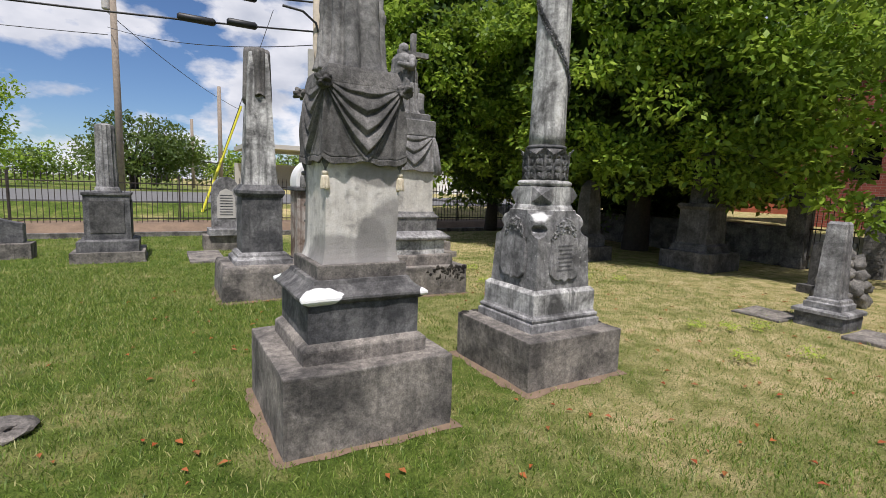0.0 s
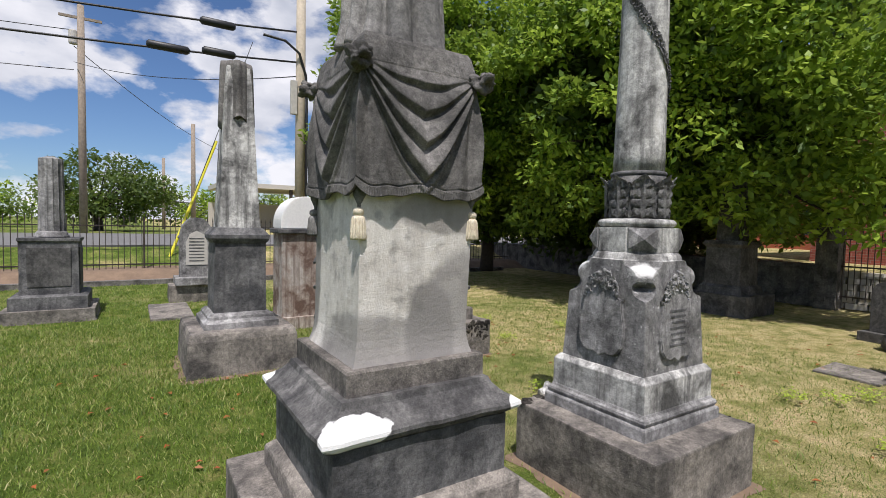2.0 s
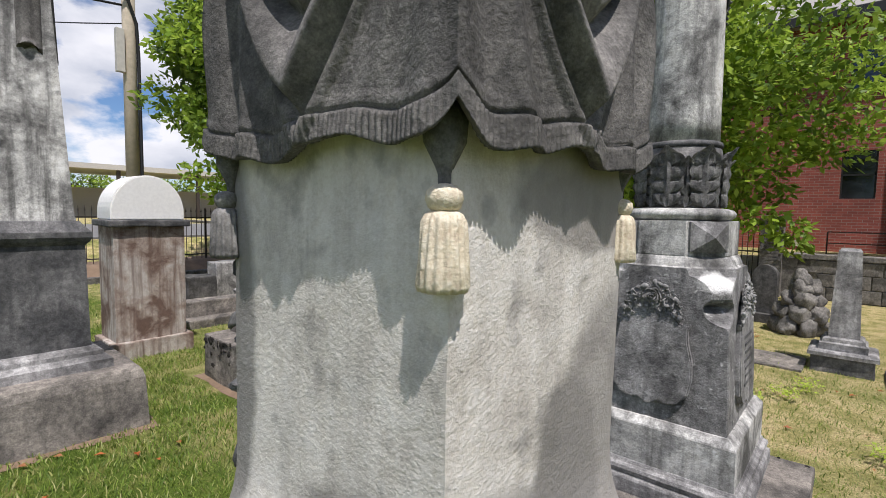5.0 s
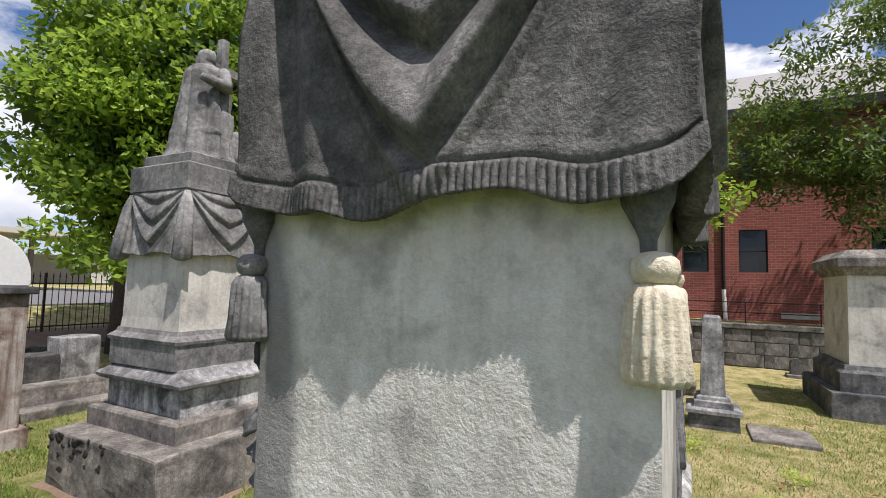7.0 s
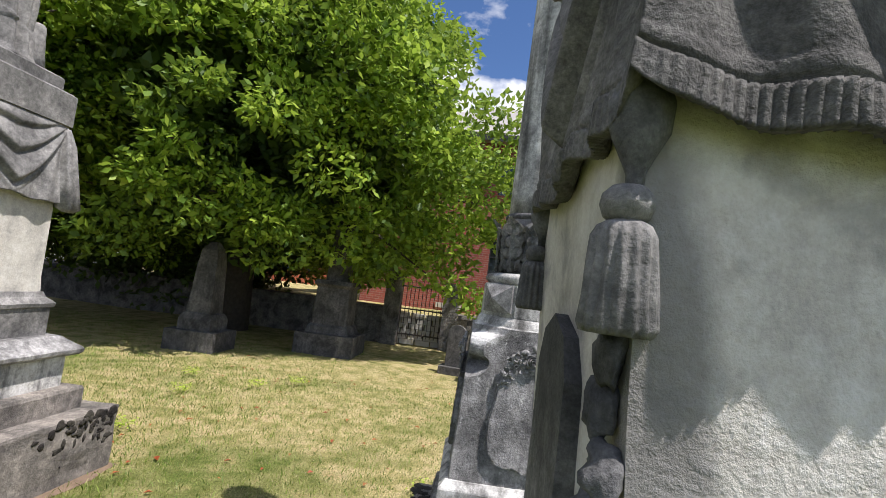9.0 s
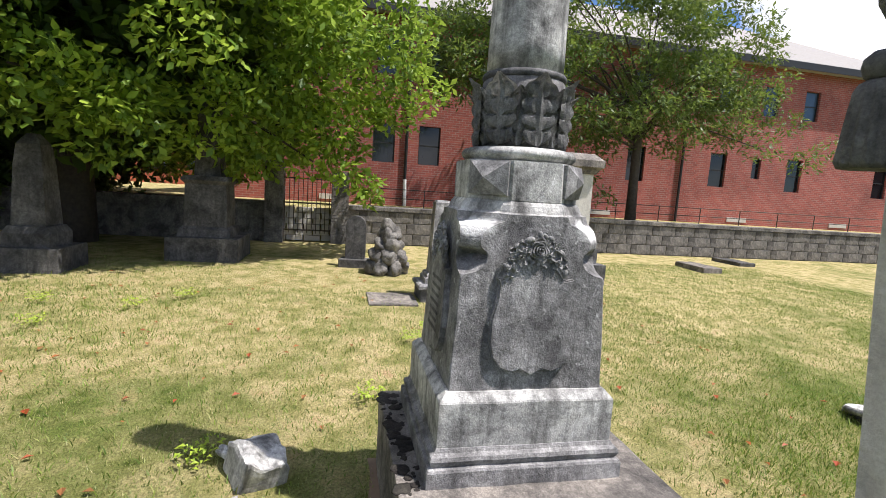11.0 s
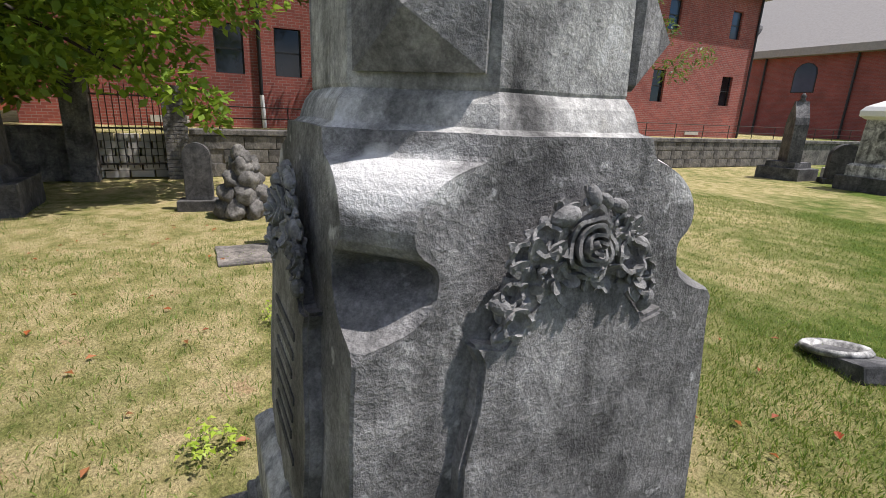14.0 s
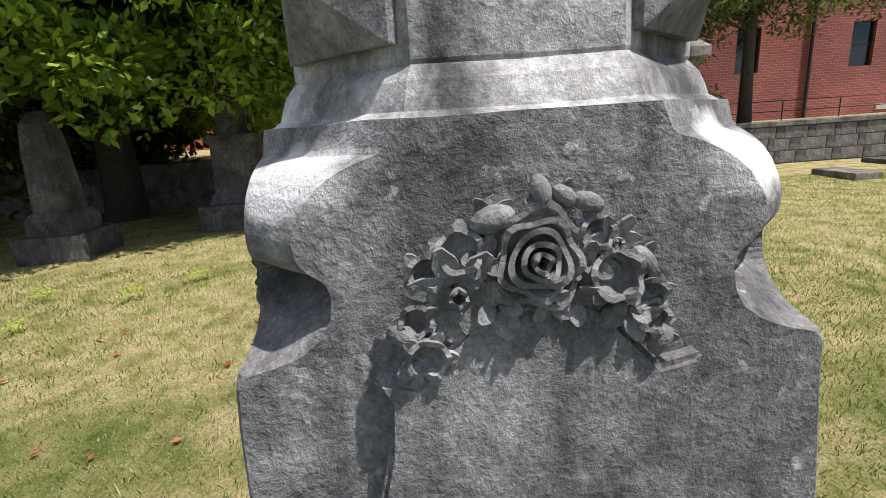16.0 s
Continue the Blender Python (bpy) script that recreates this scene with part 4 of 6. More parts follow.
part("tree_stump", lathe([(0.11, 2.77), (0.09, 2.9), (0.085, 3.08), (0.07, 3.10)], UX + 0.22, UY - 0.12, 24, lambda a, z: 1 + 0.12 * math.sin(5 * a + 9 * z)), M_FIGURE, mon_c, smooth=True)
bm = box(bmesh.new(), UX + 0.12, UX + 0.20, UY - 0.04, UY + 0.04, 2.77, 4.02, 0.008)
box(bm, UX - 0.10, UX + 0.42, UY - 0.035, UY + 0.035, 3.68, 3.755)
part("cross", bm, M_FIGURE, mon_c)


# ---------------------------------------------------------------- retaining wall, gate
wall_east = thing("wall_east", "low dark stone retaining wall with a flat coping", "wall", kind="structure")
part("wall_body", block(WALL_X, WALL_X + 0.4, -60, 1.17, -0.1, 0.86, 0.01, 0, 0.0), M_WALL, wall_east)
part("wall_body", block(WALL_X, WALL_X + 0.4, 3.0, 40, -0.1, 0.86, 0.01, 0, 0.0), M_WALL, wall_east)
part("coping", block(WALL_X - 0.06, WALL_X + 0.46, -60, 1.15, 0.864, 0.97, 0.012, 0, 0.0), M_WALL, wall_east, "flat grey coping")
part("coping", block(WALL_X - 0.06, WALL_X + 0.46, 3.1, 40, 0.864, 0.97, 0.012, 0, 0.0), M_WALL, wall_east, "flat grey coping")
WALL_BLOCK = None
for r in range(3):
    y_ = 0.9 - 0.35 * (r % 2)
    k = 0
    while y_ > -20 and k < 34:
        ln = 0.52 + 0.12 * ((k * 7 + r * 3) % 4)
        if WALL_BLOCK is None:
            bm = block(-0.025, 0.02, -0.5, 0.5, 0.0, 0.268, 0.012, 2, 0.006)
            ob = part("stone", bm, M_WALL, wall_east)
            WALL_BLOCK = ob.data
        else:
            ob = new("stone", WALL_BLOCK)
            ob.parent = wall_east
        ob.location, ob.scale = (WALL_X, y_ - ln / 2, 0.02 + 0.28 * r), (1, ln - 0.014, 1)
        y_ -= ln
        k += 1
for name_, ya, yb, zt in (("gatepost", 2.72, 3.12, 1.95), ("gatepost", 1.17, 1.57, 1.78)):
    post = thing(name_, "leaning ivy-stained brick gatepost in pale mortar", "gatepost", "gateposts")
    bm = tower([(0.21, -0.05), (0.205, zt - 0.1), (0.20, zt)], WALL_X - 0.02, (ya + yb) / 2, 4, 4, worn=0.012)
    part("pier", bm, M_WALL, post)
    k = 0
    z = 0.02
    while z < zt - 0.08:
        for j in range(2):
            y_ = (ya + yb) / 2 - 0.2 + 0.2 * j + (0.05 if k % 2 else 0)
            bm = box(bmesh.new(), WALL_X - 0.245, WALL_X - 0.2, y_ + 0.005, min(y_ + 0.19, yb), z, z + 0.065)
            wear(bm, 0.006, 9, z + j)
            part("brick", bm, M_WALL, post)
        z += 0.078
        k += 1
gate = thing("iron_gate", "rusty wrought iron gate with spiked bars, closed", "gate")
for k in range(11):
    y_ = 1.62 + 0.107 * k
    bm = tube(bmesh.new(), [(WALL_X, y_, 0.22), (WALL_X, y_, 1.68 + (0.06 if k % 2 else 0)), (WALL_X, y_, 1.76 + (0.06 if k % 2 else 0))], [0.009, 0.009, 0.002], 6)
    part("bar", bm, M_IRON, gate)
for z in (0.28, 0.95, 1.55):
    part("rail", box(bmesh.new(), WALL_X - 0.012, WALL_X + 0.012, 1.59, 2.72, z, z + 0.035), M_IRON, gate)
gate_step = thing("stone_steps", "pale block steps behind the iron gate", "steps", kind="structure")
for r in range(6):
    for c in range(5):
        y_ = 1.0 + 0.42 * c + (0.2 if r % 2 else 0)
        bm = box(bmesh.new(), WALL_X + 0.14 + 0.01 * r, WALL_X + 0.34, y_, y_ + 0.385, 0.02 + 0.14 * r, 0.15 + 0.14 * r)
        part("stone", bm, M_TRIM, gate_step)
railing = thing("walkway_railing", "thin dark pipe railing along the raised walkway", "railing")
for k in range(26):
    y_ = 0.5 - 1.6 * k
    part("post", tube(bmesh.new(), [(12.9, y_, 0.84), (12.9, y_, 1.42)], 0.016, 6), M_IRON, railing)
for z in (1.15, 1.42):
    part("rail", tube(bmesh.new(), [(12.9, 0.5, z), (12.9, -40, z)], 0.014, 6), M_IRON, railing)


# ---------------------------------------------------------------- buildings
def window_at(parent, x, y, z0, z1, w, glass, face=-1):
    """A window in a wall that faces -x, centred on y: recess, frame, sash, sill and lintel."""
    win = part("window", box(bmesh.new(), x + 0.02, x + 0.09, y - w / 2, y + w / 2, z0, z1), glass, parent, "dark sash window")
    part("frame", box(box(box(bmesh.new(), x - 0.01, x + 0.03, y - w / 2, y - w / 2 + 0.04, z0, z1), x - 0.01, x + 0.03, y + w / 2 - 0.04, y + w / 2, z0, z1), x - 0.01, x + 0.03, y - w / 2, y + w / 2, (z0 + z1) / 2 - 0.02, (z0 + z1) / 2 + 0.02), M_CABLE, win)
    part("sill", box(bmesh.new(), x - 0.06, x + 0.05, y - w / 2 - 0.06, y + w / 2 + 0.06, z0 - 0.075, z0 - 0.005), M_TRIM, win, "pale stone sill")
    part("lintel", box(bmesh.new(), x - 0.02, x + 0.03, y - w / 2 - 0.1, y + w / 2 + 0.1, z1 + 0.003, z1 + 0.16), M_TRIM, win, "pale stone lintel")


def wall_with_holes(x, ya, yb, za, zb, holes, thick=0.3):
    """A wall facing -x made of pieces round its window holes (y centre, width, z0, z1)."""
    bm = bmesh.new()
    ys = sorted({ya, yb, *[h[0] - h[1] / 2 for h in holes], *[h[0] + h[1] / 2 for h in holes]})
    for a, b in zip(ys, ys[1:]):
        cuts = sorted((h[2], h[3]) for h in holes if h[0] - h[1] / 2 < (a + b) / 2 < h[0] + h[1] / 2)
        z = za
        for c0, c1 in cuts:
            box(bm, x, x + thick, a, b, z, c0)
            z = c1
        box(bm, x, x + thick, a, b, z, zb)
    bmesh.ops.remove_doubles(bm, verts=bm.verts[:], dist=0.001)
    return bm


BLD_X = 14.85
house = thing("brick_building", "two-storey red brick building with dark sash windows and a grey roof", "building")
lower_y = [3.2, 0.03, -1.5, -4.6, -6.1, -9.3, -12.85, -16.42, -20.85]
upper_y = [3.2, 0.0, -1.5, -4.6, -6.1, -9.3, -12.9, -14.9, -16.8, -20.75]
holes = [(y, 0.73, 2.28, 3.55) for y in lower_y] + [(y, 0.70, 5.12, 6.25) for y in upper_y] + [(-14.6, 0.4, 2.7, 3.5)]
part("wall", wall_with_holes(BLD_X, -22.4, 4.75, 0.6, 6.95, holes), M_BRICK, house, "red brick wall")
part("wall", box(box(box(bmesh.new(), BLD_X + 0.3, BLD_X + 11, 4.45, 4.75, 0.6, 6.95), BLD_X + 0.3, BLD_X + 11, -22.4, -22.1, 0.6, 6.95), BLD_X + 10.7, BLD_X + 11, -22.1, 4.45, 0.6, 6.95), M_BRICK, house)
for y in lower_y:
    window_at(house, BLD_X + 0.1, y, 2.28, 3.55, 0.73, M_GLASS)
window_at(house, BLD_X + 0.1, -14.6, 2.7, 3.5, 0.4, M_GLASS)
for y in upper_y:
    window_at(house, BLD_X + 0.1, y, 5.12, 6.25, 0.70, M_BLUEGLASS)
bm = bmesh.new()
c0 = [bm.verts.new(p) for p in ((BLD_X - 0.45, -22.9, 6.95), (BLD_X + 11.4, -22.9, 6.95), (BLD_X + 11.4, 5.25, 6.95), (BLD_X - 0.45, 5.25, 6.95))]
c1 = [bm.verts.new(v.co + Vector((0, 0, 0.22))) for v in c0]
r0, r1 = bm.verts.new((BLD_X + 5.5, -17.5, 10.4)), bm.verts.new((BLD_X + 5.5, 0.5, 10.4))
for i in range(4):
    bm.faces.new((c0[i], c0[(i + 1) % 4], c1[(i + 1) % 4], c1[i]))
bm.faces.new(list(reversed(c0)))
for f in ((c1[0], c1[1], r0), (c1[1], c1[2], r1, r0), (c1[2], c1[3], r1), (c1[3], c1[0], r0, r1)):
    bm.faces.new(f)
part("roof", bm, M_ROOF, house, "grey hipped roof")
part("eave_fascia", box(bmesh.new(), BLD_X - 0.47, BLD_X - 0.44, -22.9, 5.25, 6.9, 7.15), M_CABLE, house)
for y in (-0.72, -11.2, -22.2):
    part("downpipe", tube(bmesh.new(), [(BLD_X - 0.07, y, 0.85), (BLD_X - 0.07, y, 6.9)], 0.05, 8), M_CABLE, house)
part("downpipe", tube(bmesh.new(), [(BLD_X - 0.12, -0.75, 0.85), (BLD_X - 0.08, -0.72, 1.75)], 0.06, 8), M_SPALL, house, "white lower end of the drainpipe")
for y in (1.6, -2.6, -8, -14, -19):
    part("basement_vent", box(bmesh.new(), BLD_X - 0.03, BLD_X + 0.0, y - 0.45, y + 0.45, 0.95, 1.12), M_TRIM, house)

hall = thing("brick_hall", "maroon brick hall with arched windows under a broad grey roof", "building")
HY = -34.0
part("wall", box(bmesh.new(), 2, 40, HY - 10, HY, 0.5, 5.85), M_BRICK2, hall)
bm = bmesh.new()
e = [bm.verts.new(p) for p in ((1, HY + 0.7, 5.8), (41, HY + 0.7, 5.8), (41, HY - 10.7, 5.8), (1, HY - 10.7, 5.8))]
e2 = [bm.verts.new(v.co + Vector((0, 0, 0.45))) for v in e]
ra, rb = bm.verts.new((9, HY - 5, 10.6)), bm.verts.new((33, HY - 5, 10.6))
for i in range(4):
    bm.faces.new((e[i], e[(i + 1) % 4], e2[(i + 1) % 4], e2[i]))
for f in ((e2[0], e2[1], rb, ra), (e2[1], e2[2], rb), (e2[2], e2[3], ra, rb), (e2[3], e2[0], ra), tuple(reversed(e))):
    bm.faces.new(f)
bmesh.ops.recalc_face_normals(bm, faces=bm.faces[:])
part("roof", bm, M_ROOF, hall, "pale grey roof with white eaves")
arch = [(-0.62, 0), (0.62, 0), (0.62, 1.1), (0.54, 1.42), (0.31, 1.65), (0, 1.73), (-0.31, 1.65), (-0.54, 1.42), (-0.62, 1.1)]
for x in (8.5, 13.4, 18.7, 24.0, 29.3):
    w = part("window", slab_shape(arch, 0, 0.03, (x, HY, 3.65), 0), M_BLUEGLASS, hall, "arched window")
    part("frame", slab_shape([(px_ * 1.12, pz_ * 1.06 - 0.06) for px_, pz_ in arch], -0.02, 0.015, (x, HY, 3.65), 0), M_CABLE, w)
for x in (11, 16, 21.3, 26.5):
    part("downpipe", tube(bmesh.new(), [(x, HY + 0.08, 0.9), (x, HY + 0.08, 5.8)], 0.07, 8), M_CABLE, hall)
for x in (13, 24):
    bm = lathe([(0.0 + 1.1, 0), (1.1, 2.4)], 0, 0, 20)
    bmesh.ops.transform(bm, matrix=pose(x, HY - 0.7, 7.4, 90, 0, 0), verts=bm.verts[:])
    part("dormer", bm, M_CABLE, hall, "dark half-round dormer vent")

shop = thing("orange_brick_building", "low orange brick building behind the trees", "building")
part("wall", box(bmesh.new(), 26, 40, 7.5, 22, 0.3, 6.4), M_ORANGE, shop)
part("cornice", box(bmesh.new(), 25.85, 40.1, 7.4, 22.1, 6.3, 6.6), M_TRIM, shop)
part("foundation", box(bmesh.new(), 25.9, 26, 7.45, 22.05, 0.2, 0.75), M_TRIM, shop)
for y in (8.8, 10.4, 12.0, 15, 18):
    part("window", box(bmesh.new(), 25.95, 26.05, y - 0.35, y + 0.35, 1.6, 3.0), M_BLUEGLASS, shop)

canopy = thing("parking_canopy", "flat metal parking shelter across the street", "shelter")
part("roof", box(bmesh.new(), 4, 24, 44, 52, 4.6, 5.0), M_TRIM, canopy)
for x in (4.5, 10, 16, 23):
    part("post", box(bmesh.new(), x, x + 0.25, 44.2, 44.45, 0.6, 4.6), M_IRON, canopy)
part("back_wall", box(bmesh.new(), 4, 24, 51.5, 51.8, 0.6, 3.4), M_TRIM, canopy)
shed = thing("low_white_building", "long low white building across the street", "building")
part("wall", box(bmesh.new(), 26, 60, 48, 58, 0.5, 4.2), M_SPALL, shed)
part("roof", box(bmesh.new(), 25.5, 60.5, 47.6, 58.4, 4.2, 4.6), M_ROOF, shed)

# ---------------------------------------------------------------- iron fence
fence = thing("iron_fence", "rusty spiked wrought iron fence along the street", "fence", kind="structure")
picket = None
for k in range(250):
    x = -14 + 0.135 * k
    if x > 19.5:
        break
    if picket is None:
        bm = tube(bmesh.new(), [(0, 0, 0.0), (0, 0, 1.33), (0, 0, 1.36), (0, 0, 1.48)], [0.010, 0.010, 0.018, 0.002], 5)
        picket = part("picket", bm, M_IRON, fence)
        ob = picket
    else:
        ob = new("picket", picket.data)
        ob.parent = fence
    ob.location = (x, FENCE_Y, 0.27)
for k in range(18):
    x = -14.07 + 2.0 * k
    part("post", box(bmesh.new(), x - 0.022, x + 0.022, FENCE_Y - 0.022, FENCE_Y + 0.022, 0.2, 1.72), M_IRON, fence)
for z in (0.42, 1.45):
    part("rail", box(bmesh.new(), -14.1, 19.6, FENCE_Y - 0.018, FENCE_Y + 0.018, z, z + 0.03), M_IRON, fence)

# ---------------------------------------------------------------- other graves
DX, DY = -1.30, 4.60
obelisk = thing("draped_obelisk", "tall streaked grey obelisk with carved cloth over its top", "monument")
part("base_block", tower([(0.575, -0.05), (0.56, 0.40), (0.545, 0.46), (0.53, 0.485)], DX, DY, 4, 8, worn=0.008), M_BASE, obelisk)
part("plinth", tower([(0.39, 0.48), (0.39, 0.55), (0.345, 0.585), (0.34, 0.615), (0.30, 0.65)], DX, DY, 4, 8), M_GREY, obelisk)
part("die", tower([(0.278, 0.64), (0.265, 1.42), (0.29, 1.45), (0.305, 1.48), (0.305, 1.52), (0.27, 1.56), (0.245, 1.60)], DX, DY, 4, 8), M_DARK, obelisk)
part("shaft", tower([(0.225, 1.59), (0.215, 1.68), (0.14, 3.2), (0.12, 3.42)], DX, DY, 4, 8), M_STREAK, obelisk, "streaked tapering shaft")
bm = lathe([(0.165 - 0.02 * i / 12, 2.78 + 0.70 * i / 12) for i in range(12)] + [(0.14, 3.48), (0.02, 3.52)], DX, DY, 72, lambda a, z: (1 + 0.14 * abs(math.sin(a * 5 + 0.6))) * (1 + 0.12 * math.cos(4 * a)))
for v in bm.verts:
    if v.co.z < 2.81:
        v.co.z += 0.09 * math.sin(3 * math.atan2(v.co.y - DY, v.co.x - DX))
part("carved_cloth", bm, M_CLOTH, obelisk, "carved cloth in vertical folds", smooth=True)

EX, EY = -3.45, 8.75
flute = thing("broken_column_monument", "grey pedestal carrying a broken fluted column", "monument")
part("foundation", block(EX - 0.58, EX + 0.62, EY - 0.6, EY + 0.6, -0.1, 0.03), M_BASE, flute)
part("base_block", tower([(0.60, -0.05), (0.60, 0.20)], EX, EY, 4, 6), M_BASE, flute)
part("step", tower([(0.50, 0.195), (0.50, 0.40), (0.45, 0.43)], EX, EY, 4, 6), M_DARK, flute)
part("die", tower([(0.38, 0.42), (0.37, 1.26), (0.395, 1.29), (0.395, 1.33)], EX, EY, 4, 8), M_DARK, flute)
for k in range(4):
    bm = box(bmesh.new(), -0.28, 0.28, -0.388, -0.37, 0.55, 1.18, 0.006)
    bmesh.ops.transform(bm, matrix=pose(EX, EY, 0, 0, 0, 90 * k), verts=bm.verts[:])
    part("panel", bm, M_BLACK_AND_SHADED, flute)
part("column_foot", lathe([(0.235, 1.325), (0.235, 1.36), (0.21, 1.38), (0.215, 1.41), (0.185, 1.44)], EX, EY, 32), M_GREY, flute, smooth=True)
part("fluted_shaft", lathe([(0.185, 1.43), (0.175, 2.0), (0.165, 2.62), (0.05, 2.66)], EX, EY, 112, lambda a, z: 1 - 0.09 * abs(math.sin(a * 7)) ** 0.6), M_GREY, flute)


def headstone(name, label, cx, cy, turn, w, h, thick, top, mat, base=(0.15, 0.25), group=""):
    ob = thing(name, label, "headstone", group, at=(cx, cy, 0), rot=(0, 0, turn))
    part("base", block(-w / 2 - base[0], w / 2 + base[0], -thick / 2 - 0.12, thick / 2 + 0.12, -0.05, base[1], 0.012, 3, 0.006), M_BASE if mat is not M_BLACK_AND_SHADED else M_BLACK_AND_SHADED, ob)
    z0 = base[1] - 0.005
    if top == "serpentine":
        line = [(w / 2 - w * i / 16, h - 0.05 + 0.05 * math.cos((i / 16 - 0.5) * 2 * math.pi)) for i in range(17)]
    elif top == "gothic":
        line = [(w / 2 * math.cos(i / 8 * math.pi / 2) ** 0.8, h - w * 0.75 + w * 0.75 * math.sin(i / 8 * math.pi / 2)) for i in range(9)]
        line += [(-x, z) for x, z in reversed(line[:-1])]
    else:
        line = [(w / 2 * math.cos(math.pi * i / 20), h - w / 2 + w / 2 * math.sin(math.pi * i / 20)) for i in range(21)]
    bm = slab_shape([(-w / 2, z0), (w / 2, z0)] + line, -thick / 2, thick / 2)
    bmesh.ops.bevel(bm, geom=[e for e in bm.edges if e.calc_face_angle(0) > 1.0], offset=0.012, segments=2, affect="EDGES")
    part("tablet", bm, mat, ob)
    return ob


headstone("headstone", "low grey granite headstone with a gently curved top", -5.35, 9.35, 0, 0.95, 0.78, 0.25, "serpentine", M_DARK, (0.12, 0.3))
goth = headstone("gothic_headstone", "gothic arched headstone with a carved inner arch on a stepped base", -1.22, 9.75, 0, 0.62, 1.72, 0.28, "gothic", M_GREY, (0.2, 0.35))
part("recess", slab_shape([(-0.2, 0.75), (0.2, 0.75), (0.2, 1.2), (0.13, 1.38), (0, 1.45), (-0.13, 1.38), (-0.2, 1.2)], -0.152, -0.13), M_TRIM, goth, "pale inscription tablet")
part("step", block(-0.40, 0.40, -0.34, 0.30, 0.345, 0.5, 0.015, 3), M_GREY, goth)
for k in range(8):
    part("inscription_line", box(bmesh.new(), -0.14, 0.14, -0.155, -0.151, 0.82 + 0.065 * k, 0.845 + 0.065 * k), M_DARK, goth)
for k in range(6):
    a = math.pi * k / 5
    bm = boulder((0.05, 0.04, 0.05), k, 2, 0.4)
    bmesh.ops.transform(bm, matrix=Matrix.Translation((0.29 * math.cos(a), -0.03, 1.32 + 0.36 * math.sin(a))), verts=bm.verts[:])
    part("crocket", bm, M_GREY, goth, smooth=True)
plot_slab = tagged(link_mesh("ground_slab", block(-2.1, -1.45, 7.6, 9.2, -0.03, 0.05, 0.012, 4, 0.008), M_BASE), "flat pale ledger slab in the grass", "slab")

HX, HY_ = -0.03, 6.35
tablet = thing("arched_tablet_tomb", "rust-stained marble pedestal tomb with a white half-round top", "monument")
part("foot", block(HX - 0.43, HX + 0.43, HY_ - 0.34, HY_ + 0.34, -0.05, 0.20, 0.012, 4), M_RUST, tablet)
part("body", block(HX - 0.37, HX + 0.37, HY_ - 0.28, HY_ + 0.28, 0.198, 1.50, 0.01, 6), M_RUST, tablet, "body streaked brown by rust")
part("ledge", block(HX - 0.42, HX + 0.42, HY_ - 0.34, HY_ + 0.34, 1.497, 1.57, 0.015, 4), M_DARK, tablet)
bm = slab_shape([(-0.38, 1.568), (0.38, 1.568)] + [(0.38 * math.cos(math.pi * i / 24), 1.66 + 0.42 * math.sin(math.pi * i / 24)) for i in range(25)], -0.26, 0.26, (HX, HY_, 0))
bmesh.ops.bevel(bm, geom=[e for e in bm.edges if e.calc_face_angle(0) > 1.0], offset=0.015, segments=2, affect="EDGES")
part("half_round_top", bm, M_SPALL, tablet, "white half-round top")

IX, IY = 5.12, -0.03
small = thing("small_obelisk", "small grey marble obelisk on a two-step base", "monument")
part("base_block", block(IX - 0.28, IX + 0.28, IY - 0.28, IY + 0.28, -0.05, 0.19, 0.015, 4), M_DARK, small)
part("base_cap", tower([(0.31, 0.185), (0.31, 0.225), (0.28, 0.245)], IX, IY, 4, 5), M_GREY, small)
part("step", tower([(0.215, 0.24), (0.215, 0.32), (0.19, 0.335), (0.185, 0.37), (0.16, 0.385)], IX, IY, 4, 5), M_GREY, small)
part("shaft", tower([(0.142, 0.38), (0.105, 1.36), (0.085, 1.39)], IX, IY, 4, 5), M_GREY, small)
tagged(link_mesh("ground_slab", block(4.55, 5.25, -1.05, -0.4, -0.03, 0.04, 0.012, 4, 0.01), M_BASE), "sunken pale stone slab in dry grass", "slab")
tagged(link_mesh("ground_slab", block(4.6, 5.3, 0.3, 0.95, -0.03, 0.03, 0.012, 4, 0.01), M_BASE), "sunken pale stone slab in dry grass", "slab")

cairn = thing("rock_cairn", "stacked field-rock grave marker", "grave marker")
k = 0
for lev, (z, n_, r_) in enumerate([(0.12, 7, 0.26), (0.32, 6, 0.22), (0.50, 4, 0.15), (0.66, 3, 0.10), (0.80, 1, 0.0)]):
    for j in range(n_):
        a = 2 * math.pi * j / n_ + lev
        bm = boulder((0.15, 0.14, 0.12), k * 3.1, 3, 0.5)
        bmesh.ops.transform(bm, matrix=pose(6.95 + r_ * math.cos(a), 0.5 + r_ * math.sin(a), z, 20 * k, 15 * k, 40 * k), verts=bm.verts[:])
        part("rock", bm, M_ROCK, cairn, smooth=True)
        k += 1
headstone("headstone", "small dark weathered headstone", 7.55, 1.05, 80, 0.36, 0.95, 0.14, "round", M_BLACK_AND_SHADED, (0.1, 0.15))
headstone("headstone", "tiny grey footstone in front of the wall", 10.0, -1.7, 90, 0.22, 0.38, 0.12, "round", M_DARK, (0.06, 0.06))

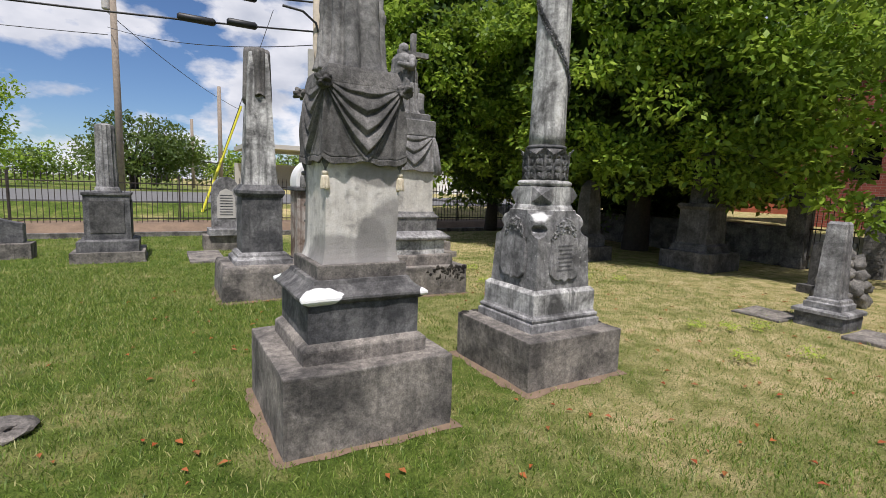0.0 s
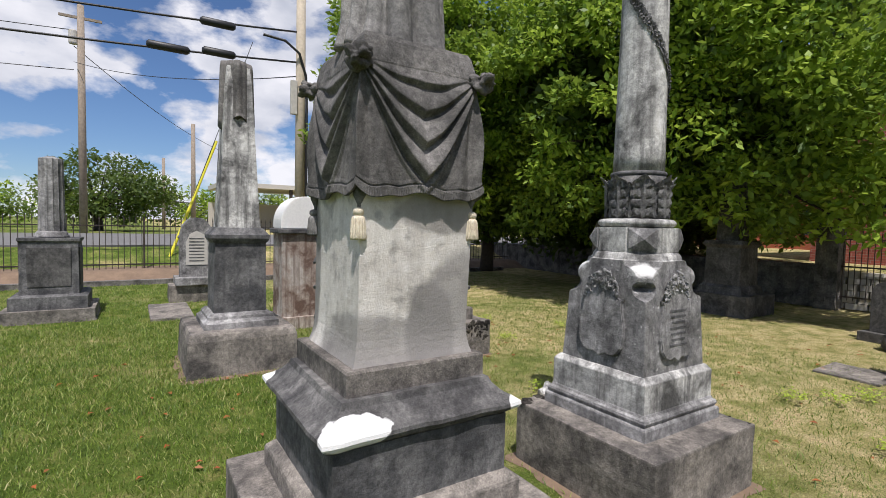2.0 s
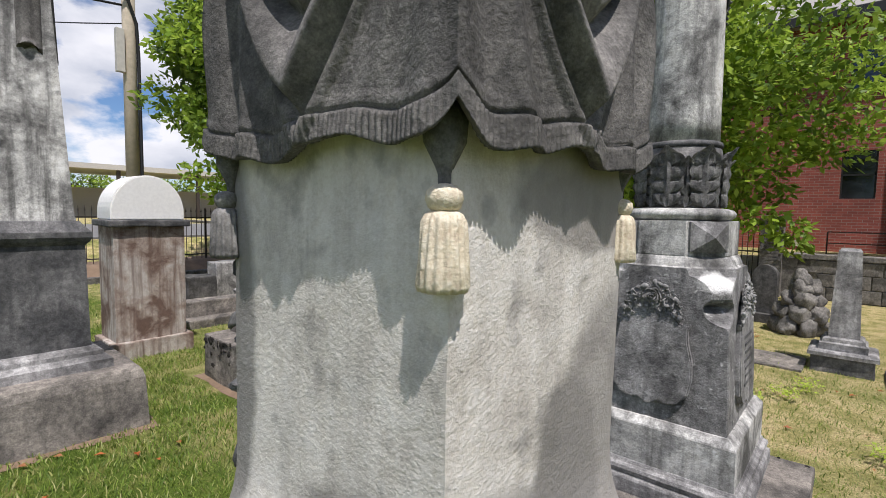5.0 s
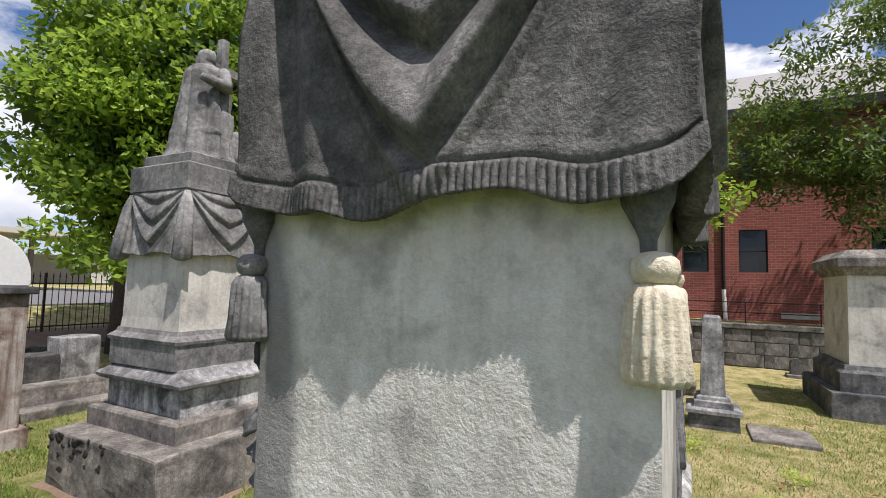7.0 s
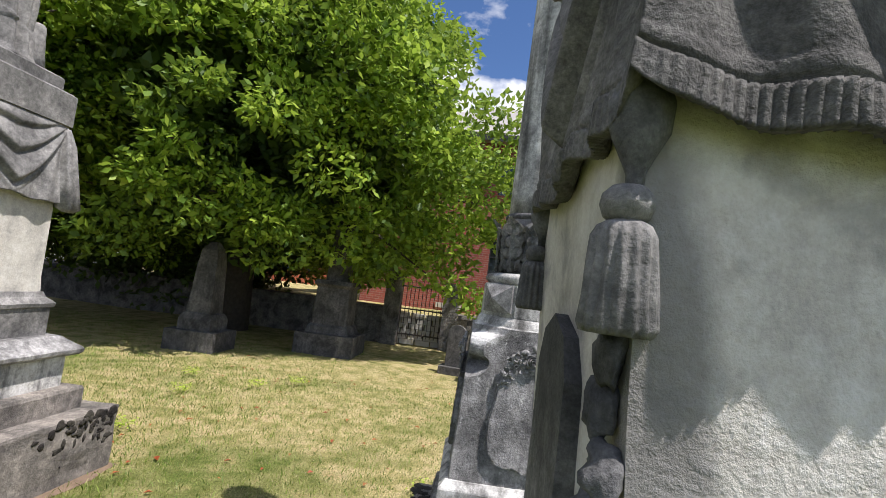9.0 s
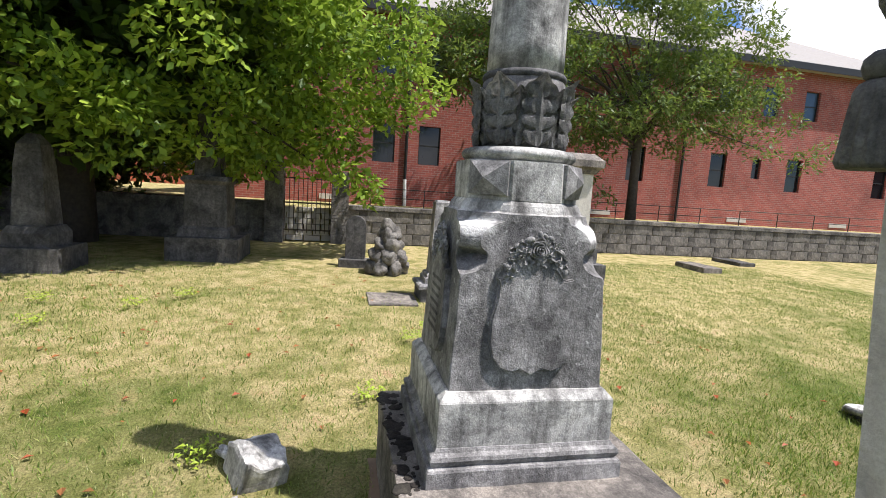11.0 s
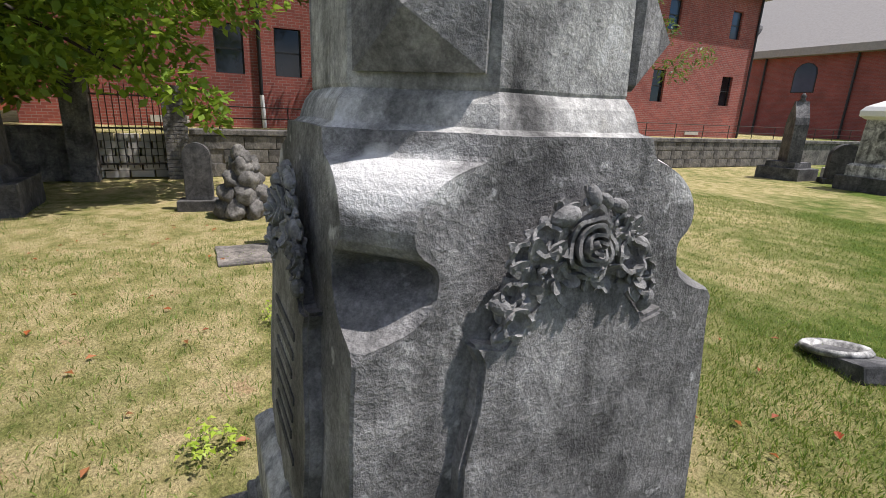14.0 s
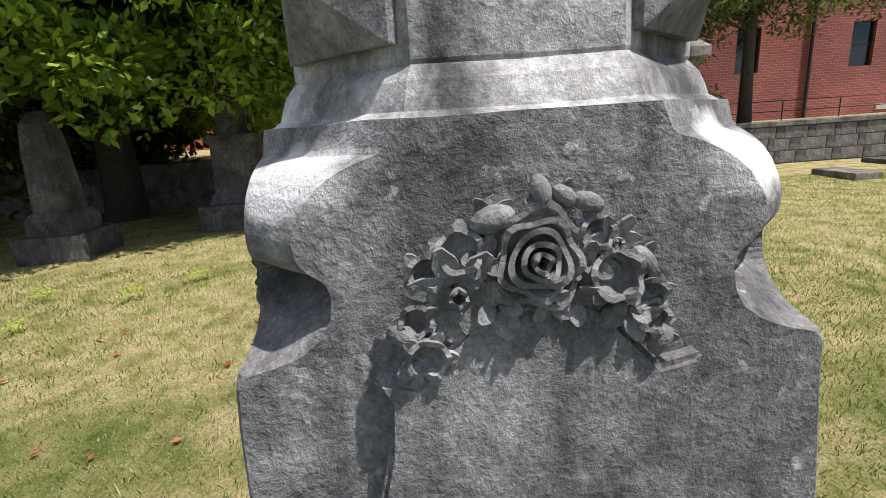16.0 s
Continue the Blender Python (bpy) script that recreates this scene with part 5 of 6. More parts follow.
tomb = thing("tall_box_tomb", "tall pale box tomb with a heavy grey cap and stepped base", "monument")
JX, JY = 7.3, -2.45
part("base_block", block(JX - 0.95, JX + 0.95, JY - 0.95, JY + 0.95, -0.05, 0.36, 0.015, 5), M_DARK, tomb)
part("step", tower([(0.82, 0.355), (0.82, 0.62), (0.76, 0.66), (0.74, 0.72)], JX, JY, 4, 8), M_DARK, tomb)
part("body", tower([(0.68, 0.715), (0.67, 1.98)], JX, JY, 4, 10), M_WHITE, tomb, "smooth pale body")
part("cap", tower([(0.70, 1.975), (0.74, 2.05), (0.80, 2.10), (0.80, 2.22), (0.74, 2.27), (0.66, 2.34)], JX, JY, 4, 8), M_BASE, tomb)

# near-black stone carries the tree shade on these two monuments
shade1 = thing("shaded_monument", "obelisk-shaped monument in tree shade, the shade put into its dark stone", "monument", "shaded monuments")
part("base_block", block(6.15, 7.0, 5.2, 6.1, -0.05, 0.36, 0.015, 5), M_BLACK_AND_SHADED, shade1)
part("step", tower([(0.30, 0.355), (0.30, 0.55), (0.25, 0.65)], 6.58, 5.65, 4, 6), M_BLACK_AND_SHADED, shade1)
part("shaft", tower([(0.22, 0.64), (0.18, 1.5), (0.15, 1.8), (0.06, 1.95)], 6.58, 5.65, 4, 6), M_BLACK_AND_SHADED, shade1)
shade2 = thing("shaded_monument", "pedestal and column in tree shade, the shade put into their dark stone", "monument", "shaded monuments")
part("base_block", block(7.55, 8.75, 3.1, 4.3, -0.05, 0.42, 0.015, 5), M_BLACK_AND_SHADED, shade2)
part("die", tower([(0.45, 0.415), (0.42, 0.55), (0.36, 0.60), (0.34, 1.35), (0.40, 1.42), (0.36, 1.5)], 8.15, 3.7, 4, 6), M_BLACK_AND_SHADED, shade2)
part("shaft", tower([(0.22, 1.49), (0.16, 2.9), (0.05, 3.0)], 8.15, 3.7, 4, 6), M_BLACK_AND_SHADED, shade2)

K = thing("ogee_headstone", "weathered grey pointed headstone with finial and ledger stone", "headstone")
part("base_block", block(7.5, 8.7, -15.0, -14.0, -0.05, 0.35, 0.015, 4), M_DARK, K)
part("ledger", block(6.6, 7.5, -15.9, -15.1, -0.05, 0.4, 0.02, 4), M_WHITE, K, "pale ledger stone")
og = [(0.42, 0.5), (0.40, 1.55), (0.34, 1.75), (0.2, 1.95), (0.08, 2.12), (0.05, 2.2)]
bm = slab_shape([(-x, z) for x, z in og] + [(x, z) for x, z in reversed(og)], -0.17, 0.17, (8.1, -14.5, 0), -45)
bmesh.ops.recalc_face_normals(bm, faces=bm.faces[:])
part("tablet", bm, M_DARK, K)
part("step", tower([(0.42, 0.345), (0.40, 0.51)], 8.1, -14.5, 4, 4), M_DARK, K)
part("finial", lathe([(0.06, 2.19), (0.09, 2.23), (0.05, 2.28), (0.08, 2.33), (0.03, 2.42)], 8.1, -14.5, 16), M_DARK, K, smooth=True)
L = thing("gabled_pedestal", "pale square pedestal tomb with a pitched cap on a dark base", "monument")
LX, LY = 5.85, -14.2
part("base_block", block(LX - 0.6, LX + 0.6, LY - 0.6, LY + 0.6, -0.05, 0.36, 0.015, 4), M_BLACK_AND_SHADED, L)
part("plinth", tower([(0.46, 0.355), (0.46, 0.62), (0.40, 0.68)], LX, LY, 4, 5), M_STREAK, L)
part("die", tower([(0.36, 0.67), (0.34, 1.75)], LX, LY, 4, 6), M_STREAK, L)
part("cap", tower([(0.36, 1.745), (0.47, 1.82), (0.47, 1.95), (0.40, 2.05), (0.05, 2.25)], LX, LY, 4, 6), M_SPALL, L, "pale gabled cap")
headstone("headstone", "rough dark rock-faced headstone", 6.9, -14.9, 40, 0.7, 1.1, 0.35, "round", M_BLACK_AND_SHADED, (0.1, 0.15))
headstone("headstone", "small blue-grey slab headstone", 6.2, -18.5, 40, 1.1, 0.75, 0.25, "serpentine", M_GREY, (0.1, 0.2))
tagged(link_mesh("flat_marker", block(8.0, 9.0, -7.4, -6.9, -0.03, 0.12, 0.02, 4, 0.01), M_BASE), "low flat stone marker in the lawn", "grave marker")
tagged(link_mesh("flat_marker", block(9.2, 10.2, -9.5, -9.0, -0.03, 0.10, 0.02, 4, 0.01), M_BLACK_AND_SHADED), "low dark flat marker in the lawn", "grave marker")

broken = thing("broken_footstone", "broken pale-faced grey block leaning in the grass", "grave marker", at=(1.03, 1.74, 0.02), rot=(9, -14, 24))
bm = block(-0.15, 0.15, -0.12, 0.12, -0.08, 0.17, 0.025, 5, 0.02)
for v in bm.verts:
    if v.co.z > 0.1:
        v.co.z -= 0.35 * max(0.0, v.co.x + 0.02) + 0.05 * noise.noise(v.co * 14)
part("block", bm, M_STREAK, broken, "split block with a bleached broken face")
for k, (x_, y_) in enumerate(((-0.22, -0.05), (0.2, 0.1), (-0.16, 0.15))):
    bm = boulder((0.05, 0.035, 0.025), k * 2.7, 3, 0.7)
    bmesh.ops.transform(bm, matrix=pose(x_, y_, -0.02, 0, 0, 50 * k), verts=bm.verts[:])
    part("chip", bm, M_STREAK, broken)
marker = thing("fallen_marker", "small fallen marble marker with a bleached rim, in long grass", "grave marker", at=(1.18, -2.72, 0), rot=(0, 12, -20))
part("slab", block(-0.28, 0.28, -0.16, 0.16, -0.06, 0.07, 0.02, 4, 0.015), M_DARK, marker)
part("rim", lathe([(0.19, 0.06), (0.21, 0.085), (0.19, 0.11), (0.15, 0.10), (0.14, 0.06)], 0.05, 0.02, 24), M_STREAK, marker, smooth=True)
shards = thing("broken_slab", "broken pale slab half sunk in the grass", "slab")
for p in ((-3.42, 1.05, 0.03), (-3.62, 0.75, 0.02), (-3.75, 1.35, 0.05)):
    bm = boulder((0.22, 0.15, 0.06), p[0] * 3, 3, 0.6)
    bmesh.ops.transform(bm, matrix=pose(*p, 5, 8, p[1] * 90), verts=bm.verts[:])
    part("shard", bm, M_BASE, shards)
plot = thing("plot_coping", "low stone plot border with black lichen and tumbled stones", "plot border")
part("front_coping", block(0.55, 3.6, 7.25, 7.55, -0.05, 0.34, 0.02, 6, 0.015), M_BASE, plot)
part("side_coping", block(0.55, 0.85, 7.56, 10.5, -0.05, 0.34, 0.02, 6, 0.015), M_BASE, plot)
part("step", block(0.4, 3.6, 6.95, 7.25, -0.05, 0.12, 0.02, 6, 0.015), M_BASE, plot)
for k, (x, y, w, h) in enumerate([(1.5, 8.6, 0.5, 0.55), (2.3, 9.2, 0.6, 0.7), (3.1, 8.5, 0.4, 0.45), (1.3, 10.2, 0.7, 0.4)]):
    tagged(link_mesh("tumbled_stone", block(x - w / 2, x + w / 2, y - 0.2, y + 0.2, -0.05, h, 0.02, 4, 0.02), M_GREY if k % 2 else M_BLACK_AND_SHADED), "tumbled grave stone inside the plot", "stone", "tumbled stones")

# ---------------------------------------------------------------- poles and wires
def pole(label, x, y, r, h, arms=False, wood=None):
    ob = thing("utility_pole", label, "utility pole", "utility poles")
    part("pole", lathe([(r, 0.0), (r * 0.8, h)], x, y, 14), wood or M_WOOD, ob, smooth=True)
    if arms:
        part("crossarm", box(bmesh.new(), x - 0.9, x + 0.9, y - 0.06, y + 0.06, h - 0.7, h - 0.58), M_WOOD, ob)
        bm = lathe([(0.18, h - 2.0), (0.2, h - 1.95), (0.2, h - 1.35), (0.15, h - 1.3)], x - 0.32, y, 14)
        part("transformer", bm, M_TRIM, ob, "grey pole-top transformer")
    return ob


pole("grey wooden utility pole with transformer across the street", -4.5, 30, 0.19, 12.5, True)
p2 = pole("pale wooden utility pole beside the fence with cable risers", 2.0, 13.45, 0.16, 11.0, wood=M_PALEWOOD)
part("riser", tube(bmesh.new(), [(2.18, 13.38, 0.3), (2.17, 13.38, 5.4), (2.12, 13.32, 6.1), (1.9, 13.25, 6.7), (1.5, 13.3, 7.0), (0.9, 13.4, 7.08)], 0.04, 8), M_CABLE, p2)
part("meter_box", box(bmesh.new(), 1.68, 1.86, 13.28, 13.42, 4.9, 5.9, 0.01), M_TRIM, p2)
pole("thin brown utility pole far down the street", 1.2, 36, 0.16, 8.2)
pole("short far utility pole", -0.2, 44, 0.14, 6.6)


def cable(name, label, a, b, sag, r):
    pts = [Vector(a).lerp(Vector(b), i / 24) - Vector((0, 0, sag * 4 * (i / 24) * (1 - i / 24))) for i in range(25)]
    return tagged(link_mesh(name, tube(bmesh.new(), pts, r, 6), M_CABLE, smooth=True), label, "cable", "overhead cables")


cable("overhead_cable", "thick black overhead cable along the fence", (2.0, 13.45, 7.4), (-30, 13.0, 7.4), 1.0, 0.028)
cable("overhead_cable", "thick black overhead cable along the fence", (2.0, 13.45, 6.5), (-30, 13.1, 6.2), 0.8, 0.028)
cable("overhead_cable", "thin black overhead street cable", (-4.8, 30, 11.2), (-40, 30, 11.5), 0.8, 0.02)
cable("overhead_cable", "thin overhead cable across the street", (-4.8, 30, 9.6), (2.0, 13.45, 6.1), 0.4, 0.015)
cable("overhead_cable", "thin black overhead street cable", (-4.8, 30, 10.4), (9, 60, 9.0), 1.0, 0.02)
cable("overhead_cable", "thin black overhead street cable", (-4.8, 30, 9.2), (-40, 30, 8.8), 0.6, 0.02)
cable("overhead_cable", "thin overhead cable rising from the pole", (2.0, 13.45, 10.4), (22, 40, 10.5), 0.8, 0.015)
for (x0, x1, z, y) in ((-0.75, 0.15, 7.10, 13.42), (-2.0, -1.0, 6.20, 13.42), (-0.7, 0.15, 6.31, 13.42)):
    bm = tube(bmesh.new(), [(x0, y, z), (x0 + 0.06, y, z), (x1 - 0.06, y, z), (x1, y, z)], [0.06, 0.11, 0.11, 0.06], 12)
    tagged(link_mesh("cable_splice_case", bm, M_CABLE, smooth=True), "black cable splice case hung on the cable", "cable box", "splice cases")
guy = thing("guy_wire", "steel guy wire with a bright yellow plastic guard", "guy wire")
part("guard", tube(bmesh.new(), [(-1.42, 15.0, 0.5), (0.0, 16.0, 4.25)], 0.045, 8), M_YELLOW, guy, "yellow guard")
part("wire", tube(bmesh.new(), [(-1.42, 15.0, 0.5), (1.3, 16.9, 8.0)], 0.012, 5), M_CABLE, guy)


# ---------------------------------------------------------------- trees
def unit(a):
    return a / (np.linalg.norm(a, axis=1, keepdims=True) + 1e-9)


def leaf_cloud(clumps, per, size, rng, droop=0.12, long=1.9):
    """Many small pointed leaves scattered in clumps (centre, radius)."""
    counts = np.array([max(3, int(per * r ** 1.6)) for c, r in clumps])
    n = int(counts.sum())
    centre = np.repeat(np.array([c for c, r in clumps]), counts, axis=0)
    radius = np.repeat(np.array([r for c, r in clumps]), counts)[:, None]
    d = unit(rng.normal(size=(n, 3)))
    p = centre + d * radius * (0.3 + 0.7 * rng.random((n, 1)) ** 0.5) * np.array([1, 1, 0.7])
    ax = unit(rng.normal(size=(n, 3)) + np.column_stack((d[:, 0], d[:, 1], np.full(n, -droop * 2))))
    sd = unit(np.cross(ax, rng.normal(size=(n, 3)) * 0.7 + np.array([0, 0, 1.0])))
    s = size * (0.6 + 0.8 * rng.random((n, 1)))
    v = np.stack((p, p + ax * s * long * 0.5 + sd * s * 0.5, p + ax * s * long, p + ax * s * long * 0.5 - sd * s * 0.5), axis=1).reshape(-1, 3)
    return v, 4, np.array([0, 1, 2, 3]), n


def quick_mesh(name, verts, faces_per, mat):
    """A mesh from n equal islands: verts is (n * k, 3), faces_per a list of index tuples within one island of k vertices."""
    k, faces, n = faces_per
    me = bpy.data.meshes.new(name)
    me.vertices.add(len(verts))
    me.vertices.foreach_set("co", np.ascontiguousarray(verts, dtype=np.float32).ravel())
    sizes = np.tile(np.array([len(f) for f in faces]), n)
    one = np.concatenate([np.array(f) for f in faces])
    idx = (np.arange(n)[:, None] * k + one[None, :]).ravel()
    me.loops.add(len(idx))
    me.loops.foreach_set("vertex_index", idx.astype(np.int32))
    me.polygons.add(len(sizes))
    me.polygons.foreach_set("loop_start", np.concatenate(([0], np.cumsum(sizes)[:-1])).astype(np.int32))
    me.update(calc_edges=True)
    me.validate()
    me.materials.append(mat)
    return me


def tree(name, label, x, y, z0, trunk_r, trunk_h, clump_centre, clump_radii, n_clumps, clump_r, per, size, mats, seed, floor_z, shell=0.55, boughs=(), long=1.9, core=0):
    rng = np.random.default_rng(seed)
    ob = thing(name, label, "tree", "trees")
    bm = bmesh.new()
    tube(bm, [(x, y, z0 - 0.1), (x + 0.05, y, z0 + trunk_h * 0.3), (x - 0.05, y + 0.08, z0 + trunk_h * 0.7), (x + 0.1, y, z0 + trunk_h)], [trunk_r * 1.25, trunk_r, trunk_r * 0.85, trunk_r * 0.55], 12)
    clumps = []
    c = np.array(clump_centre)
    while len(clumps) < n_clumps:
        d = rng.normal(size=3)
        d /= np.linalg.norm(d)
        p = c + d * np.array(clump_radii) * (shell + (1 - shell) * rng.random())
        if p[2] < floor_z + 1.1 * rng.random() ** 2:
            continue
        clumps.append((tuple(p), clump_r * (0.55 + 0.8 * rng.random())))
    for b in boughs:
        clumps.append(b)
    for k in range(0, len(clumps), max(1, len(clumps) // 34)):
        p = Vector(clumps[k][0])
        a = Vector((x, y, z0 + trunk_h * (0.45 + 0.5 * rng.random())))
        midp = a.lerp(p, 0.5) + Vector((0, 0, 0.25))
        tube(bm, [a, midp, p], [trunk_r * 0.32, trunk_r * 0.17, 0.015], 6)
    part("trunk", bm, M_BARK, ob, "dark bark and limbs", smooth=True)
    half = [clumps[0::2], clumps[1::2]]
    for cl, mt in zip(half, mats):
        v, k, f, n = leaf_cloud(cl, per, size, rng, long=long)
        cr = new("crown", quick_mesh("crown", v, (k, [tuple(f)], n), mt))
        cr.parent = ob
        tagged(cr, "many pointed green leaves", kind="stuff")
    # added dark leaves paint the shade inside the crown and block sky specks
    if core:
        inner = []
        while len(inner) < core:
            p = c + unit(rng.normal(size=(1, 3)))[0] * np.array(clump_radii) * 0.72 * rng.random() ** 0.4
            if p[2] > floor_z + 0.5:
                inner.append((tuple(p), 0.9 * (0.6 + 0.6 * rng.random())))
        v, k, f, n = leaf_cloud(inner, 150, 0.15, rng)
        cr = new("inner_shade_crown", quick_mesh("inner_shade_crown", v, (k, [tuple(f)], n), M_LEAF_D))
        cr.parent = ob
        tagged(cr, "inner leaves coloured deep green for the shade inside the crown", kind="stuff")
    return ob


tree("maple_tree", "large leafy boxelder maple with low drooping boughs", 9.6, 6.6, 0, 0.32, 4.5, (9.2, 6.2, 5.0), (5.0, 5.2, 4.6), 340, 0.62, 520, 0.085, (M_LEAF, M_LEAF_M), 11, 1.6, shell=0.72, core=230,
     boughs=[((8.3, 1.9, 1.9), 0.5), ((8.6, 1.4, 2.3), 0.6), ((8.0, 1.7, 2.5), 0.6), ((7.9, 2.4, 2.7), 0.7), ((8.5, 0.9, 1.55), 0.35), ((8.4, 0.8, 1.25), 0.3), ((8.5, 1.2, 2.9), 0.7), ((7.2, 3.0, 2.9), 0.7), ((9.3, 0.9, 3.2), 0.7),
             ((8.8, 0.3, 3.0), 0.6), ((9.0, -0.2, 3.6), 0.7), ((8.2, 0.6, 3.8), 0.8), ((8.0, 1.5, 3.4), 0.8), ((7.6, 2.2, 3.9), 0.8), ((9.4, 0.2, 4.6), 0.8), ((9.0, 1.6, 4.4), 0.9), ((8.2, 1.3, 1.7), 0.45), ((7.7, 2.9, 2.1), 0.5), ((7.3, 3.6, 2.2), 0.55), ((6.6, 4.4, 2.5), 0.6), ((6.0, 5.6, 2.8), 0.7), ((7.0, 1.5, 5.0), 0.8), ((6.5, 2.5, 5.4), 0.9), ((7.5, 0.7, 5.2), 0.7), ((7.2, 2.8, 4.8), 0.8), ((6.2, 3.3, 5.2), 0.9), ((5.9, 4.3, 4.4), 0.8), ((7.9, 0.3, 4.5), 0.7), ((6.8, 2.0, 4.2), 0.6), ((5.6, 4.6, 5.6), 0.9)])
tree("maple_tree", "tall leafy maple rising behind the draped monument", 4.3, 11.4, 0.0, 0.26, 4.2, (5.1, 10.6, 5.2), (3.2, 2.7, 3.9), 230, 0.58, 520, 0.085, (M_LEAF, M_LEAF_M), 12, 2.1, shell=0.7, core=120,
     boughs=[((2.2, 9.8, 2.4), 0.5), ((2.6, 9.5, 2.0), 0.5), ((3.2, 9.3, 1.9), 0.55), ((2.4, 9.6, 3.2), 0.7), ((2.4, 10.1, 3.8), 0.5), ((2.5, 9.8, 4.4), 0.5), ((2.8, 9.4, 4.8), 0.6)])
# back of the grove: leaf mass filled in, its shade put into dark leaves
tree("maple_tree", "dense maple filling the back of the grove, leaves darkened for its shade", 13.8, 11.2, 0.3, 0.32, 4.5, (13.0, 10.2, 4.6), (5.2, 4.8, 5.0), 460, 0.85, 170, 0.12, (M_LEAF_D, M_LEAF_D), 13, 1.1, shell=0.4, core=150)
tree("maple_tree", "understorey maple beside the fence, leaves darkened for the grove shade", 8.2, 12.0, 0.2, 0.2, 3.5, (8.3, 11.6, 4.0), (3.2, 1.8, 3.6), 240, 0.75, 190, 0.11, (M_LEAF_D, M_LEAF_M), 20, 1.2, shell=0.5, core=80)
tree("shade_fill_shrub", "added shrub mass along the wall, darkened to fill in the grove shade", 12.6, 9.4, 0.3, 0.1, 1.2, (12.6, 9.6, 1.5), (3.0, 3.2, 1.4), 120, 0.7, 170, 0.12, (M_LEAF_D, M_LEAF_D), 26, 0.4, shell=0.3)
tree("feathery_tree", "slender tree with feathery drooping leaves in front of the brick wall", 12.2, -7.6, 0.85, 0.14, 4.2, (12.0, -6.2, 5.6), (1.9, 6.4, 3.2), 360, 0.5, 420, 0.05, (M_LEAF_F, M_LEAF_D), 14, 2.6, long=3.2,
     boughs=[((11.6, -11.5, 3.4), 0.6), ((11.4, -13.0, 3.1), 0.6), ((11.5, -14.2, 3.6), 0.6), ((11.6, -12.2, 4.2), 0.7), ((11.8, -4.4, 2.5), 0.5), ((11.8, -5.6, 2.0), 0.5), ((11.9, -6.4, 1.6), 0.4)])
tree("far_tree", "bright green roadside tree across the street", -12.6, 34, 0.6, 0.25, 2.6, (-12.6, 34, 4.9), (3.0, 2.6, 3.4), 120, 0.75, 110, 0.13, (M_LEAF, M_LEAF), 15, 1.2)
tree("far_tree", "round dark green tree across the street", -4.2, 36, 0.6, 0.25, 2.0, (-3.8, 36, 3.4), (3.6, 2.6, 2.2), 130, 0.75, 110, 0.13, (M_LEAF_D, M_LEAF_F), 16, 1.0)
tree("far_tree", "hedge-like scrub along the far lots", -20, 46, 0.6, 0.2, 1.5, (-18, 46, 2.4), (14, 2.5, 1.8), 160, 1.0, 60, 0.16, (M_LEAF, M_LEAF_F), 17, 0.8)
tree("shrub", "low bushy shrub by the far graves", 5.2, -17.5, 0, 0.05, 0.9, (5.2, -17.5, 1.3), (0.5, 0.5, 0.9), 26, 0.3, 300, 0.05, (M_LEAF, M_LEAF), 18, 0.3)
tree("far_tree", "distant green trees across the street", 12, 62, 0.6, 0.3, 3.0, (10, 62, 3.2), (20, 3, 2.2), 150, 1.3, 50, 0.2, (M_LEAF_D, M_LEAF), 19, 1.0)


# ---------------------------------------------------------------- grass, weeds and litter
KEEP_OUT = [(-1.97, -0.78, -0.14, 1.06), (-0.02, 1.09, -0.02, 1.12), (-0.08, 1.64, 3.48, 5.22), (DX - 0.5, DX + 0.5, DY - 0.5, DY + 0.5)]


def patchy(x, y):
    """Smooth patches between about -1 and 1, for where the lawn has dried out."""
    return (np.sin(0.9 * x + 1.3 * np.sin(0.7 * y + 0.4)) + np.sin(1.1 * y - 0.6 * x + 1.7 * np.sin(0.5 * x + 2.0)) + 0.7 * np.sin(2.3 * x + 1.9 * y)) / 2.7


def blades(name, label, mat, n, area, h, w, seed, dryness):
    rng = np.random.default_rng(seed)
    x, y = rng.uniform(area[0], area[1], n), rng.uniform(area[2], area[3], n)
    keep = np.ones(n, bool)
    for a, b, c, d in KEEP_OUT:
        keep &= ~((x > a) & (x < b) & (y > c) & (y < d))
    dry = patchy(x, y) * 0.35 + (x + 0.2 + 0.5 * np.minimum(y + 0.5, 0)) * 0.16
    keep &= ((dry > 0.12) == dryness) | (rng.random(n) < 0.25)
    x, y = x[keep], y[keep]
    n = len(x)
    hh = h * (0.4 + 0.9 * rng.random(n) ** 1.5)
    lean, la, a = hh * rng.uniform(0.2, 1.2, n), rng.uniform(0, 6.283, n), rng.uniform(0, 6.283, n)
    z = np.array([ground_height(p, q) for p, q in zip(x, y)]) - 0.005
    ww = w * rng.uniform(0.6, 1.5, n)
    dx, dy, tx, ty = ww * np.cos(a), ww * np.sin(a), lean * np.cos(la), lean * np.sin(la)
    v = np.stack((np.column_stack((x - dx, y - dy, z)), np.column_stack((x + dx, y + dy, z)), np.column_stack((x + dx * 0.8 + tx * 0.4, y + dy * 0.8 + ty * 0.4, z + hh * 0.65)),
                  np.column_stack((x - dx * 0.8 + tx * 0.4, y - dy * 0.8 + ty * 0.4, z + hh * 0.65)), np.column_stack((x + tx, y + ty, z + hh))), axis=1).reshape(-1, 3)
    return tagged(new(name, quick_mesh(name, v, (5, [(0, 1, 2, 3), (3, 2, 4)], n), mat)), label, "grass", kind="stuff")


